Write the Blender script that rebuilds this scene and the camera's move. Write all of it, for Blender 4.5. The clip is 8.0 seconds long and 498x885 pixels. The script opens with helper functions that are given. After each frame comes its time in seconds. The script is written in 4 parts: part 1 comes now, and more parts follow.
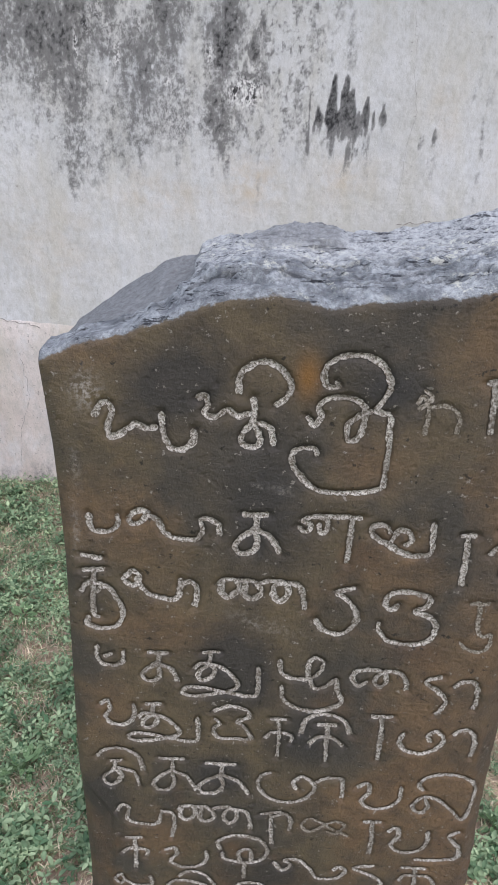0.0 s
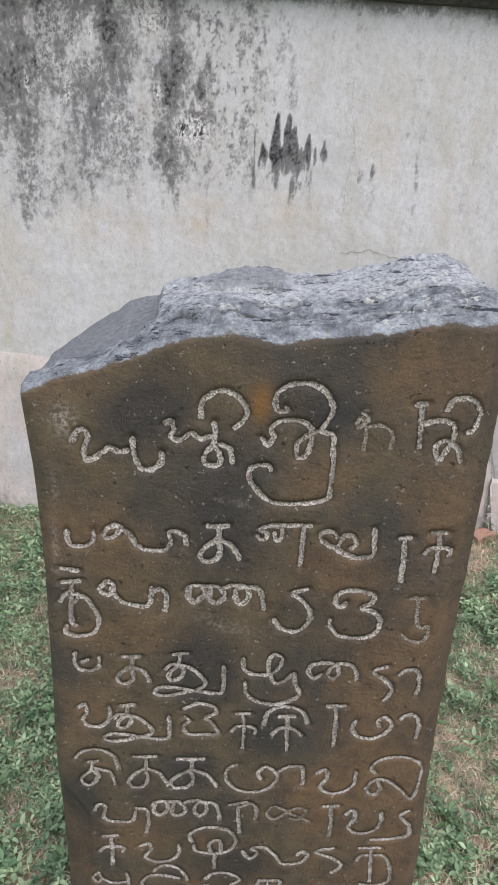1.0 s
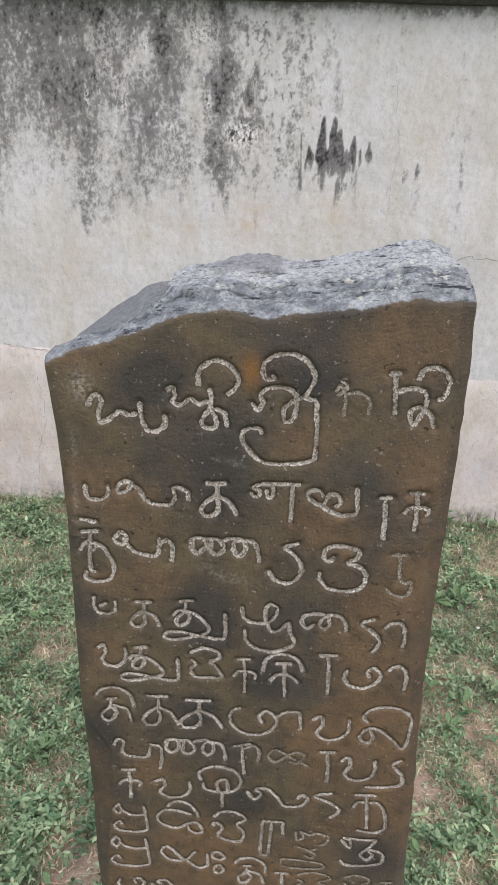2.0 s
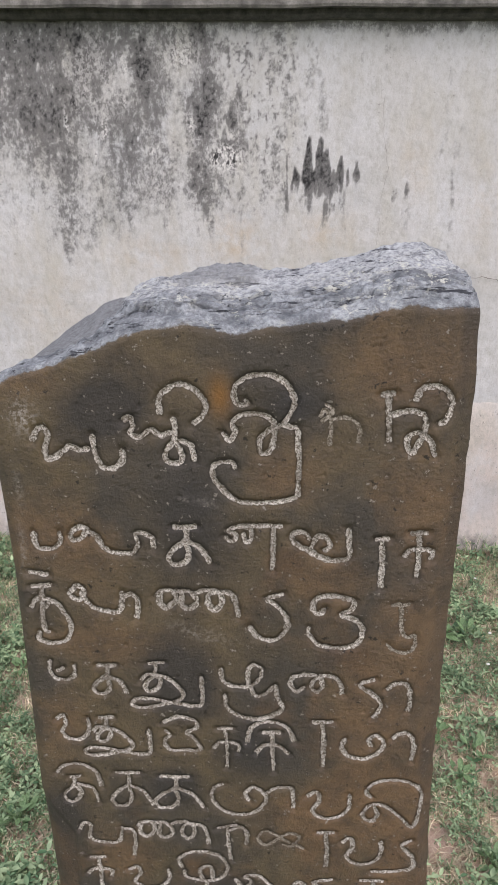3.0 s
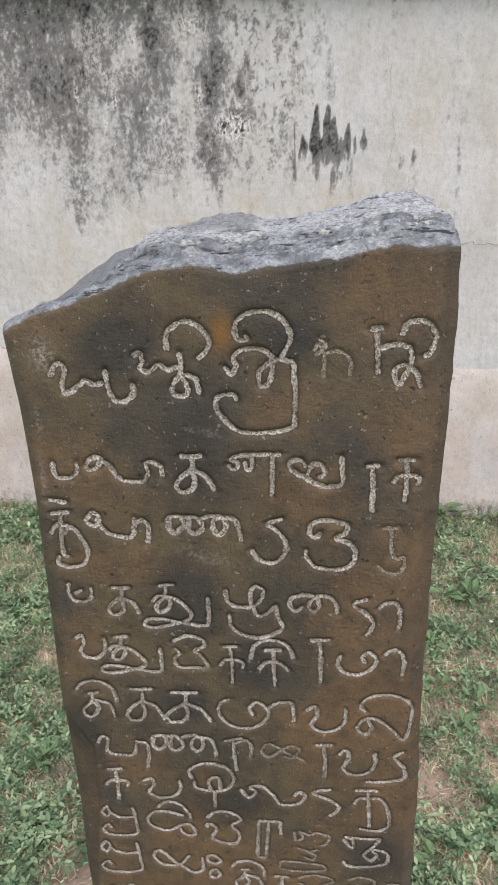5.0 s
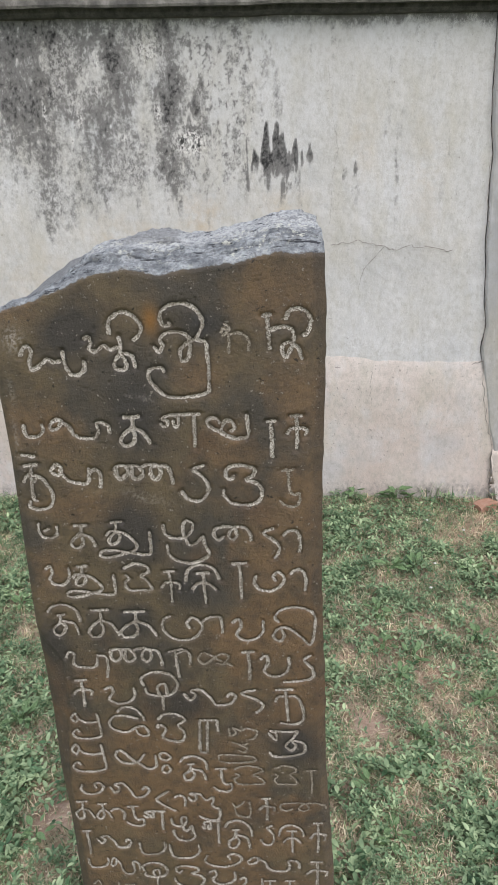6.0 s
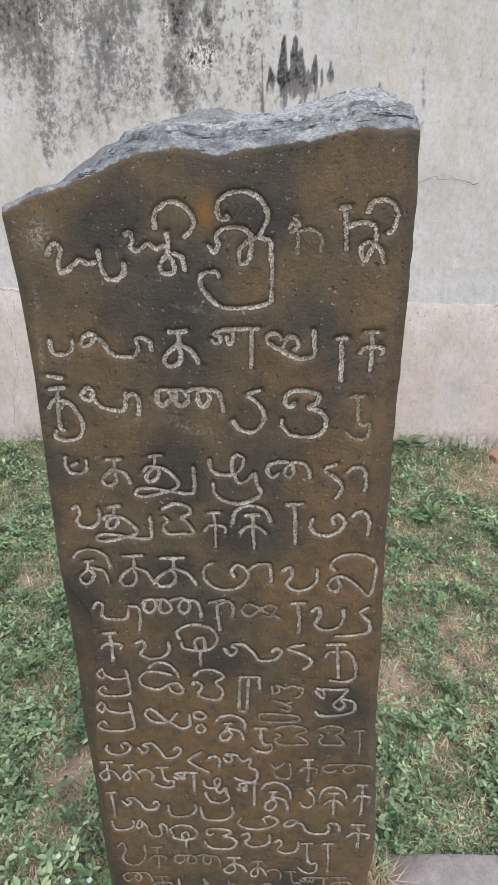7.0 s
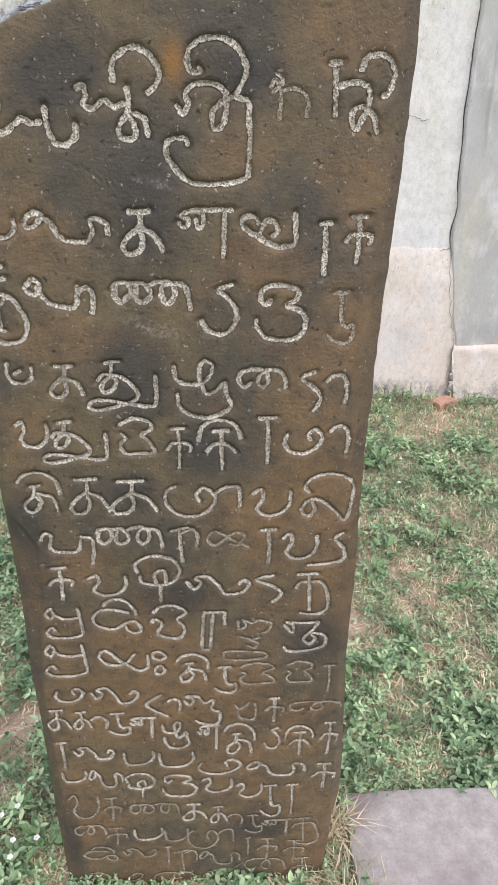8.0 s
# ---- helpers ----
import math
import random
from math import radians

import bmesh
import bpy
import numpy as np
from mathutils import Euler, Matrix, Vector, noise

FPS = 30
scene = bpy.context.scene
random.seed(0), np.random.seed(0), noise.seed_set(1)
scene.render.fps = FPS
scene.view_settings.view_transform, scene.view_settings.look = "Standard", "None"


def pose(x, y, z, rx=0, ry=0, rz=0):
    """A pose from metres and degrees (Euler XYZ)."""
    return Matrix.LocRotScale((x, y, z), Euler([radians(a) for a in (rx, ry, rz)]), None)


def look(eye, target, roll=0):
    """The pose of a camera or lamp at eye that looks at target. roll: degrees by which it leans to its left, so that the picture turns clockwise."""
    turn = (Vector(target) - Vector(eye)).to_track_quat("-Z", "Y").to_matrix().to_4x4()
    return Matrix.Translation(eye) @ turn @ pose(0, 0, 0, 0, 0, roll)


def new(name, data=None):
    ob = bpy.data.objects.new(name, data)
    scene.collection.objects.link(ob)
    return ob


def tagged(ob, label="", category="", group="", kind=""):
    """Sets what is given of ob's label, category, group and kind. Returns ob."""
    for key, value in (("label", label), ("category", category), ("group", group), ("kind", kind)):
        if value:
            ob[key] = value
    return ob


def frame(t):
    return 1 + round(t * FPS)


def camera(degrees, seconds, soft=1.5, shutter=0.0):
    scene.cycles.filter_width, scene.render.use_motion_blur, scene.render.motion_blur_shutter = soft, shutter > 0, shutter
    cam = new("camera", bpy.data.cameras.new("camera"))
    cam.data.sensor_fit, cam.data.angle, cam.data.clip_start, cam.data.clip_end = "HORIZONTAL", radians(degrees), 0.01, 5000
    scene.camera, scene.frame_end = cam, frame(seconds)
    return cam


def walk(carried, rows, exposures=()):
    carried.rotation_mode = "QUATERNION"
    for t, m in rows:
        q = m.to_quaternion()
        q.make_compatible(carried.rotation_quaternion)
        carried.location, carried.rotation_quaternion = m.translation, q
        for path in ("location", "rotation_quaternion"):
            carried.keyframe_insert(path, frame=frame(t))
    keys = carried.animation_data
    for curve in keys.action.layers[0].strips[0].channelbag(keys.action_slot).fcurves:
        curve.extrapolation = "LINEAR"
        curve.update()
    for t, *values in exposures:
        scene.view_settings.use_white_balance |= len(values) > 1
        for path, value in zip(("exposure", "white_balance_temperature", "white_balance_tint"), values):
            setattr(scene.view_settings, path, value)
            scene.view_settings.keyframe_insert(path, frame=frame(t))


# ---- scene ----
cam = camera(39.3, 8.0, soft=0.5)
PATH = [
    (0, (0.010, 0.025, 1.553), (-0.008, 1.807, 0.645), 1.3),
    (0.2, (-0.016, 0.008, 1.553), (0.121, 1.786, 0.630), 2.5),
    (0.5, (-0.035, -0.010, 1.552), (0.135, 1.763, 0.644), 2.8),
    (0.8, (-0.019, -0.026, 1.567), (0.154, 1.768, 0.695), 1.1),
    (1, (0.003, -0.048, 1.587), (0.117, 1.760, 0.737), 1.6),
    (1.2, (0.022, -0.078, 1.604), (0.136, 1.735, 0.763), 2.8),
    (1.3, (0.035, -0.102, 1.609), (0.130, 1.714, 0.791), 1.7),
    (1.4, (0.048, -0.118, 1.607), (0.081, 1.699, 0.756), 2.2),
    (1.5, (0.059, -0.138, 1.605), (0.029, 1.682, 0.776), 1.2),
    (1.7, (0.072, -0.164, 1.599), (0.013, 1.648, 0.753), 0.4),
    (2.8, (0.084, -0.044, 1.549), (-0.023, 1.797, 0.775), -2.5),
    (3, (0.100, -0.042, 1.545), (0.031, 1.805, 0.782), -1.6),
    (3.2, (0.122, -0.047, 1.533), (0.078, 1.792, 0.762), -1.2),
    (3.5, (0.138, -0.056, 1.521), (0.054, 1.770, 0.709), -2.5),
    (3.8, (0.128, -0.065, 1.515), (0.025, 1.758, 0.678), -2.7),
    (4, (0.114, -0.079, 1.511), (0.021, 1.741, 0.687), -3.7),
    (4.2, (0.103, -0.085, 1.509), (-0.009, 1.737, 0.689), -4.4),
    (4.3, (0.096, -0.080, 1.506), (-0.017, 1.743, 0.660), -4.7),
    (4.4, (0.087, -0.078, 1.508), (-0.008, 1.746, 0.694), -4.1),
    (4.5, (0.090, -0.082, 1.508), (-0.021, 1.743, 0.697), -2.5),
    (4.7, (0.094, -0.076, 1.510), (0.004, 1.741, 0.681), -1.8),
    (5.8, (0.194, -0.321, 1.566), (0.030, 1.520, 0.804), -5.1),
    (6, (0.198, -0.335, 1.559), (0.147, 1.493, 0.749), -2.8),
    (6.1, (0.195, -0.332, 1.551), (0.104, 1.487, 0.714), -2.1),
    (6.2, (0.188, -0.323, 1.545), (0.070, 1.486, 0.703), -2.7),
    (6.3, (0.177, -0.322, 1.536), (0.083, 1.478, 0.670), -3.0),
    (6.4, (0.168, -0.310, 1.527), (0.051, 1.481, 0.643), -2.4),
    (6.5, (0.154, -0.296, 1.515), (0.050, 1.485, 0.612), -2.1),
    (6.7, (0.132, -0.275, 1.502), (0.112, 1.501, 0.640), -1.6),
    (6.8, (0.121, -0.258, 1.491), (0.099, 1.517, 0.609), -1.3),
    (7, (0.099, -0.229, 1.472), (0.084, 1.542, 0.542), -1.7),
    (7.2, (0.090, -0.212, 1.451), (0.058, 1.550, 0.518), -1.6),
    (7.5, (0.075, -0.195, 1.429), (0.134, 1.555, 0.462), 0.1),
    (7.7, (0.070, -0.179, 1.411), (0.162, 1.555, 0.422), 1.3),
    (7.8, (0.067, -0.176, 1.397), (0.215, 1.550, 0.423), 1.7),
    (8, (0.054, -0.177, 1.371), (0.229, 1.533, 0.348), 1.1),
]
EXPOSURES = [(0, 0.33, 6200, 20), (1.0, 0.35, 6400, 19), (1.7, 0.38, 6550, 18), (3.0, 0.34, 6650, 22), (4.0, 0.36, 6700, 19), (4.7, 0.41, 6700, 19), (6.0, 0.36, 6600, 16), (7.0, 0.39, 6600, 18), (7.5, 0.68, 6600, 17), (8, 0.83, 6600, 17)]
walk(cam, [(t, look(eye, target, roll)) for t, eye, target, roll in PATH], EXPOSURES)

# ---- light ----
SUN_UP, SUN_TURN = 50.0, 155.0
world = bpy.data.worlds.new("overcast_sky")
scene.world = world
world.use_nodes = True
wn = world.node_tree.nodes
sky = wn.new("ShaderNodeTexSky")
sky.sky_type, sky.sun_disc = "NISHITA", False
sky.sun_elevation, sky.sun_rotation = radians(SUN_UP), radians(SUN_TURN)
sky.air_density, sky.dust_density, sky.ozone_density = 1.0, 4.0, 1.0
haze = wn.new("ShaderNodeMix")
haze.data_type = "RGBA"
haze.inputs[0].default_value = 0.7
haze.inputs[7].default_value = (6.3, 6.8, 7.5, 1)
world.node_tree.links.new(sky.outputs[0], haze.inputs[6])
world.node_tree.links.new(haze.outputs[2], wn["Background"].inputs[0])
wn["Background"].inputs[1].default_value = 0.128

sun = new("sun", bpy.data.lights.new("sun", "SUN"))
sun.data.energy, sun.data.angle, sun.data.color = 0.95, radians(60), (1.0, 0.975, 0.945)
a, e = radians(SUN_TURN), radians(SUN_UP)
sun.matrix_world = look((math.sin(a) * math.cos(e) * 9, math.cos(a) * math.cos(e) * 9, math.sin(e) * 9), (0, 0, 0))


# ---- numeric noise ----
TABLE = np.random.default_rng(12).random((256, 256))


def lattice(i, j, seed):
    return TABLE[(i + 37 * seed) & 255, (j + 91 * seed + (i >> 8) * 57) & 255]


def vnoise(x, y, seed=0):
    x, y = np.broadcast_arrays(np.asarray(x, float), np.asarray(y, float))
    i, j = np.floor(x).astype(np.int64), np.floor(y).astype(np.int64)
    u, v = x - i, y - j
    u, v = u * u * (3 - 2 * u), v * v * (3 - 2 * v)
    low = lattice(i, j, seed) * (1 - u) + lattice(i + 1, j, seed) * u
    top = lattice(i, j + 1, seed) * (1 - u) + lattice(i + 1, j + 1, seed) * u
    return low * (1 - v) + top * v


def fbm(x, y, seed=0, octaves=4):
    total, size, norm = 0.0, 1.0, 0.0
    for k in range(octaves):
        total = total + size * vnoise(np.asarray(x) * 2 ** k, np.asarray(y) * 2 ** k, seed + 17 * k)
        norm += size
        size *= 0.55
    return total / norm


def ramp(x, low, high):
    t = np.clip((np.asarray(x, float) - low) / (high - low), 0, 1)
    return t * t * (3 - 2 * t)


# ---- materials ----
def material(name, rough=0.9, spec=0.3):
    m = bpy.data.materials.new(name)
    m.use_nodes = True
    b = m.node_tree.nodes["Principled BSDF"]
    b.inputs["Roughness"].default_value = rough
    b.inputs["Specular IOR Level"].default_value = spec
    return m, m.node_tree, b


def node(tree, kind, **inputs):
    n = tree.nodes.new(kind)
    for key, value in inputs.items():
        n.inputs[key.replace("_", " ")].default_value = value
    return n


def coords(tree, scale=(1, 1, 1), space="Object"):
    tc = tree.nodes.new("ShaderNodeTexCoord")
    mp = node(tree, "ShaderNodeMapping", Scale=scale)
    tree.links.new(tc.outputs[space], mp.inputs[0])
    return mp.outputs[0]


def grain(tree, scale, detail=4, rough=0.6, stretch=(1, 1, 1)):
    n = node(tree, "ShaderNodeTexNoise", Scale=scale, Detail=detail, Roughness=rough)
    tree.links.new(coords(tree, stretch), n.inputs["Vector"])
    return n.outputs["Fac"]


def spread(tree, value, low, high, to_low=0.0, to_high=1.0):
    n = node(tree, "ShaderNodeMapRange")
    n.inputs[1].default_value, n.inputs[2].default_value = low, high
    n.inputs[3].default_value, n.inputs[4].default_value = to_low, to_high
    tree.links.new(value, n.inputs[0])
    return n.outputs[0]


def blend(tree, factor, one, two, mode="MIX"):
    n = tree.nodes.new("ShaderNodeMix")
    n.data_type, n.blend_type = "RGBA", mode
    for value, slot in ((factor, 0), (one, 6), (two, 7)):
        if isinstance(value, (tuple, list)):
            n.inputs[slot].default_value = (*value, 1)
        elif isinstance(value, (int, float)):
            n.inputs[slot].default_value = value
        else:
            tree.links.new(value, n.inputs[slot])
    return n.outputs[2]


def sums(tree, op, one, two):
    n = tree.nodes.new("ShaderNodeMath")
    n.operation = op
    for value, slot in ((one, 0), (two, 1)):
        if isinstance(value, (int, float)):
            n.inputs[slot].default_value = value
        else:
            tree.links.new(value, n.inputs[slot])
    return n.outputs[0]


def field(tree, name):
    n = tree.nodes.new("ShaderNodeAttribute")
    n.attribute_name = name
    return n.outputs["Fac"]


def relief(tree, bsdf, height, strength, distance):
    n = node(tree, "ShaderNodeBump", Strength=strength, Distance=distance)
    tree.links.new(height, n.inputs["Height"])
    tree.links.new(n.outputs[0], bsdf.inputs["Normal"])


def make_stone():
    m, t, b = material("oiled_brown_stone", 0.5, 0.35)
    blotch = spread(t, grain(t, 6, 4, 0.6), 0.42, 0.58)
    c = blend(t, blotch, (0.080, 0.070, 0.054), (0.137, 0.106, 0.063))
    c = blend(t, spread(t, grain(t, 11, 4, 0.6, (1, 1, 0.7)), 0.50, 0.68, 0, 0.6), c, (0.158, 0.119, 0.062))
    c = blend(t, spread(t, grain(t, 4.3, 5, 0.65, (1, 1, 0.8)), 0.49, 0.58, 0, 0.75), c, (0.160, 0.098, 0.052))
    patchy = spread(t, grain(t, 12, 5, 0.65), 0.3, 0.65, -0.35, 0.35)
    c = blend(t, spread(t, sums(t, "ADD", field(t, "ochre"), patchy), 0.2, 0.95, 0, 0.75), c, (0.198, 0.128, 0.068))
    c = blend(t, spread(t, sums(t, "ADD", field(t, "soot"), patchy), 0.2, 0.9, 0, 0.85), c, (0.044, 0.043, 0.041))
    c = blend(t, spread(t, grain(t, 28, 5, 0.7), 0.48, 0.66, 0, 0.5), c, (0.052, 0.047, 0.039))
    c = blend(t, spread(t, grain(t, 75, 6, 0.8), 0.42, 0.68, 0, 0.45), c, (0.036, 0.032, 0.026))
    c = blend(t, spread(t, grain(t, 115, 3, 0.7), 0.64, 0.70, 0, 0.85), c, (0.018, 0.016, 0.013))
    c = blend(t, spread(t, grain(t, 150, 3, 0.7), 0.645, 0.69, 0, 0.7), c, (0.34, 0.31, 0.26))
    c = blend(t, sums(t, "MULTIPLY", field(t, "scuff"), spread(t, grain(t, 230, 3, 0.7), 0.45, 0.6)), c, (0.4, 0.37, 0.32))
    c = blend(t, field(t, "rust"), c, (0.27, 0.13, 0.03))
    worn = blend(t, spread(t, grain(t, 30, 8, 0.75), 0.40, 0.60), (0.145, 0.165, 0.175), (0.45, 0.49, 0.50))
    worn = blend(t, sums(t, "MULTIPLY", field(t, "flat"), spread(t, grain(t, 16, 6, 0.7), 0.3, 0.6, 0.35, 0.95)), worn, (0.54, 0.57, 0.565))
    worn = blend(t, spread(t, grain(t, 170, 6, 0.8), 0.44, 0.60, 0, 0.7), worn, (0.12, 0.126, 0.14))
    worn = blend(t, spread(t, grain(t, 70, 6, 0.75, (0.28, 1, 2.4)), 0.57, 0.605, 0, 0.92), worn, (0.03, 0.033, 0.04))
    lichen = sums(t, "MULTIPLY", spread(t, grain(t, 9, 3, 0.6), 0.48, 0.58), spread(t, grain(t, 105, 5, 0.8), 0.54, 0.60, 0, 0.9))
    worn = blend(t, lichen, worn, (0.62, 0.64, 0.56))
    # grey of the smooth facet, also painted in as shade of the rear hollow
    worn = blend(t, field(t, "facet_and_hollow_shade"), worn, (0.24, 0.255, 0.255))
    worn = blend(t, sums(t, "MULTIPLY", field(t, "facet_and_hollow_shade"), spread(t, grain(t, 200, 5, 0.7), 0.4, 0.7)), worn, (0.13, 0.13, 0.132))
    # near-black painted along the sunk creases as their shade
    worn = blend(t, field(t, "crease_shade"), worn, (0.02, 0.02, 0.022))
    edge = sums(t, "ADD", field(t, "weather"), spread(t, grain(t, 70, 6, 0.75), 0.3, 0.7, -0.25, 0.25))
    edge = spread(t, edge, 0.42, 0.58)
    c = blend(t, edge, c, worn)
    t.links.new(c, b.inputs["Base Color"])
    r = spread(t, grain(t, 30, 5, 0.6), 0.3, 0.7, 0.42, 0.62)
    t.links.new(sums(t, "ADD", r, sums(t, "MULTIPLY", edge, 0.35)), b.inputs["Roughness"])
    h = sums(t, "ADD", grain(t, 240, 5, 0.75), sums(t, "MULTIPLY", grain(t, 60, 4, 0.6), 0.8))
    relief(t, b, h, 0.62, 0.0035)
    return m


def make_chalk(name, light, dark, cover):
    m, t, b = material(name, 0.95, 0.15)
    c = blend(t, spread(t, grain(t, 460, 5, 0.8), 0.5 - cover, 0.66 - cover), dark, light)
    c = blend(t, spread(t, grain(t, 40, 3, 0.6), 0.42, 0.66, 0, 0.6), c, dark)
    t.links.new(c, b.inputs["Base Color"])
    relief(t, b, grain(t, 500, 4, 0.8), 0.8, 0.002)
    return m


def make_plaster(name, light, shade, mold=True, pits=0.65):
    m, t, b = material(name, 0.95, 0.2)
    c = blend(t, spread(t, grain(t, 2.4, 5, 0.6), 0.35, 0.65), light, shade)
    c = blend(t, spread(t, grain(t, 5, 4, 0.6, (1.4, 1, 0.45)), 0.5, 0.72, 0, 0.6), c, (0.57, 0.545, 0.45))
    c = blend(t, spread(t, grain(t, 3.3, 4, 0.6, (1, 1, 0.8)), 0.52, 0.7, 0, 0.6), c, (0.55, 0.57, 0.58))
    c = blend(t, spread(t, grain(t, 48, 9, 0.82, (1, 1, 0.7)), 0.46, 0.66, 0, 0.55), c, (0.39, 0.385, 0.335))
    c = blend(t, spread(t, grain(t, 9, 6, 0.7, (1, 1, 0.5)), 0.52, 0.68, 0, 0.45), c, (0.76, 0.765, 0.77))
    c = blend(t, spread(t, grain(t, 70, 4, 0.7), pits, pits + 0.05, 0, 0.6), c, (0.20, 0.185, 0.16))
    if mold:
        c = blend(t, sums(t, "MULTIPLY", field(t, "tan"), spread(t, grain(t, 13, 5, 0.65), 0.35, 0.65)), c, (0.60, 0.50, 0.36))
        fine = grain(t, 46, 9, 0.85, (1.0, 1, 0.7))
        mass = sums(t, "ADD", field(t, "mold"), sums(t, "MULTIPLY", spread(t, fine, 0.36, 0.64, -0.36, 0.36), spread(t, field(t, "mold"), 0.0, 0.35, 0.12, 1.0)))
        c = blend(t, spread(t, mass, 0.09, 0.51, 0, 0.88), c, (0.175, 0.173, 0.166))
        c = blend(t, spread(t, mass, 0.70, 1.25, 0, 0.95), c, (0.028, 0.028, 0.029))
        c = blend(t, sums(t, "MULTIPLY", field(t, "flake"), spread(t, grain(t, 85, 5, 0.75, (1, 1, 0.7)), 0.48, 0.53)), c, (0.80, 0.79, 0.76))
        c = blend(t, sums(t, "MULTIPLY", spread(t, field(t, "flake"), 0.5, 0.9), spread(t, grain(t, 62, 5, 0.75, (1, 1, 0.6)), 0.55, 0.58, 0, 0.9)), c, (0.03, 0.03, 0.03))
    t.links.new(c, b.inputs["Base Color"])
    h = sums(t, "ADD", grain(t, 130, 6, 0.7), sums(t, "MULTIPLY", grain(t, 14, 5, 0.6), 3))
    relief(t, b, h, 0.45, 0.004)
    return m


def make_simple(name, one, two, scale, rough=0.9, bump=0.5, distance=0.003, third=None):
    m, t, b = material(name, rough, 0.25)
    c = blend(t, spread(t, grain(t, scale, 6, 0.65), 0.35, 0.65), one, two)
    if third:
        c = blend(t, spread(t, grain(t, scale * 0.23, 4, 0.6), 0.5, 0.66, 0, 0.85), c, third)
    c = blend(t, spread(t, grain(t, scale * 7, 4, 0.7), 0.45, 0.75, 0, 0.4), c, tuple(v * 0.45 for v in one))
    t.links.new(c, b.inputs["Base Color"])
    relief(t, b, grain(t, scale * 5, 6, 0.7), bump, distance)
    return m


def make_soil():
    m, t, b = material("dry_soil_and_thatch", 0.97, 0.2)
    c = blend(t, spread(t, grain(t, 42, 6, 0.65), 0.35, 0.65), (0.45, 0.325, 0.25), (0.58, 0.45, 0.355))
    c = blend(t, spread(t, grain(t, 9.5, 4, 0.6), 0.5, 0.66, 0, 0.85), c, (0.42, 0.30, 0.215))
    c = blend(t, spread(t, grain(t, 290, 4, 0.7), 0.45, 0.75, 0, 0.5), c, (0.16, 0.115, 0.085))
    # further out the thin lawn closes over the soil
    turf = blend(t, spread(t, grain(t, 55, 6, 0.75), 0.4, 0.62), (0.075, 0.115, 0.05), (0.22, 0.25, 0.12))
    turf = blend(t, spread(t, grain(t, 3, 5, 0.65), 0.52, 0.66, 0, 0.7), turf, (0.36, 0.29, 0.19))
    c = blend(t, field(t, "turf"), c, turf)
    t.links.new(c, b.inputs["Base Color"])
    relief(t, b, grain(t, 210, 6, 0.7), 0.6, 0.006)
    return m


def make_leaf(name, one, two, dry=None, amount=0.0):
    m, t, b = material(name, 0.55, 0.3)
    geo = t.nodes.new("ShaderNodeNewGeometry")
    rnd = geo.outputs["Random Per Island"]
    c = blend(t, rnd, one, two)
    if dry:
        n = sums(t, "FRACT", sums(t, "MULTIPLY", rnd, 37.7), 0.0)
        c = blend(t, spread(t, n, 1 - amount, 1 - amount + 0.02), c, dry)
    c = blend(t, 1.0, c, blend(t, spread(t, grain(t, 13, 3, 0.6), 0.36, 0.64), (0.58, 0.63, 0.59), (1.42, 1.35, 1.32)), "MULTIPLY")
    t.links.new(c, b.inputs["Base Color"])
    return m


stone = make_stone()
chalk = make_chalk("chalked_groove", (0.80, 0.77, 0.69), (0.14, 0.118, 0.086), 0.07)
chalk_worn = make_chalk("worn_groove", (0.52, 0.48, 0.40), (0.12, 0.098, 0.068), 0.07)
plaster = make_plaster("stained_lime_plaster", (0.71, 0.72, 0.715), (0.62, 0.615, 0.58))
plaster_low = make_plaster("cream_plinth_plaster", (0.72, 0.665, 0.615), (0.64, 0.56, 0.50), True, 0.62)
plaster_grey = make_plaster("grey_cement_plaster", (0.45, 0.455, 0.447), (0.37, 0.375, 0.37), False)
cement = make_simple("weathered_cement", (0.15, 0.143, 0.13), (0.33, 0.32, 0.29), 26, 0.95, 0.7, 0.005, (0.085, 0.085, 0.08))
grime_shade = make_simple("shaded_grimy_cement", (0.055, 0.055, 0.052), (0.13, 0.125, 0.115), 34, 0.95, 0.6, 0.004)
gap = make_simple("crack_shadow_dirt", (0.22, 0.205, 0.185), (0.38, 0.355, 0.32), 60)
soil = make_soil()
paver_stone = make_simple("pinkish_grey_flagstone", (0.31, 0.287, 0.277), (0.43, 0.40, 0.385), 26, 0.85, 0.5, 0.0025, (0.235, 0.20, 0.195))
brick_clay = make_simple("weathered_red_brick", (0.42, 0.22, 0.15), (0.5, 0.33, 0.25), 40)
grass_green = make_leaf("grass_blades", (0.10, 0.175, 0.085), (0.29, 0.37, 0.20), (0.68, 0.61, 0.45), 0.32)
leaf_green = make_leaf("clover_leaves", (0.07, 0.155, 0.075), (0.37, 0.49, 0.29))
weed_green = make_leaf("weed_leaves", (0.09, 0.18, 0.08), (0.20, 0.31, 0.15))
straw = make_leaf("dry_straw", (0.42, 0.35, 0.23), (0.66, 0.59, 0.43))
litter = make_leaf("dry_leaf_litter", (0.36, 0.25, 0.17), (0.78, 0.68, 0.56))
petal = make_leaf("white_petals", (0.8, 0.8, 0.78), (0.85, 0.85, 0.83))


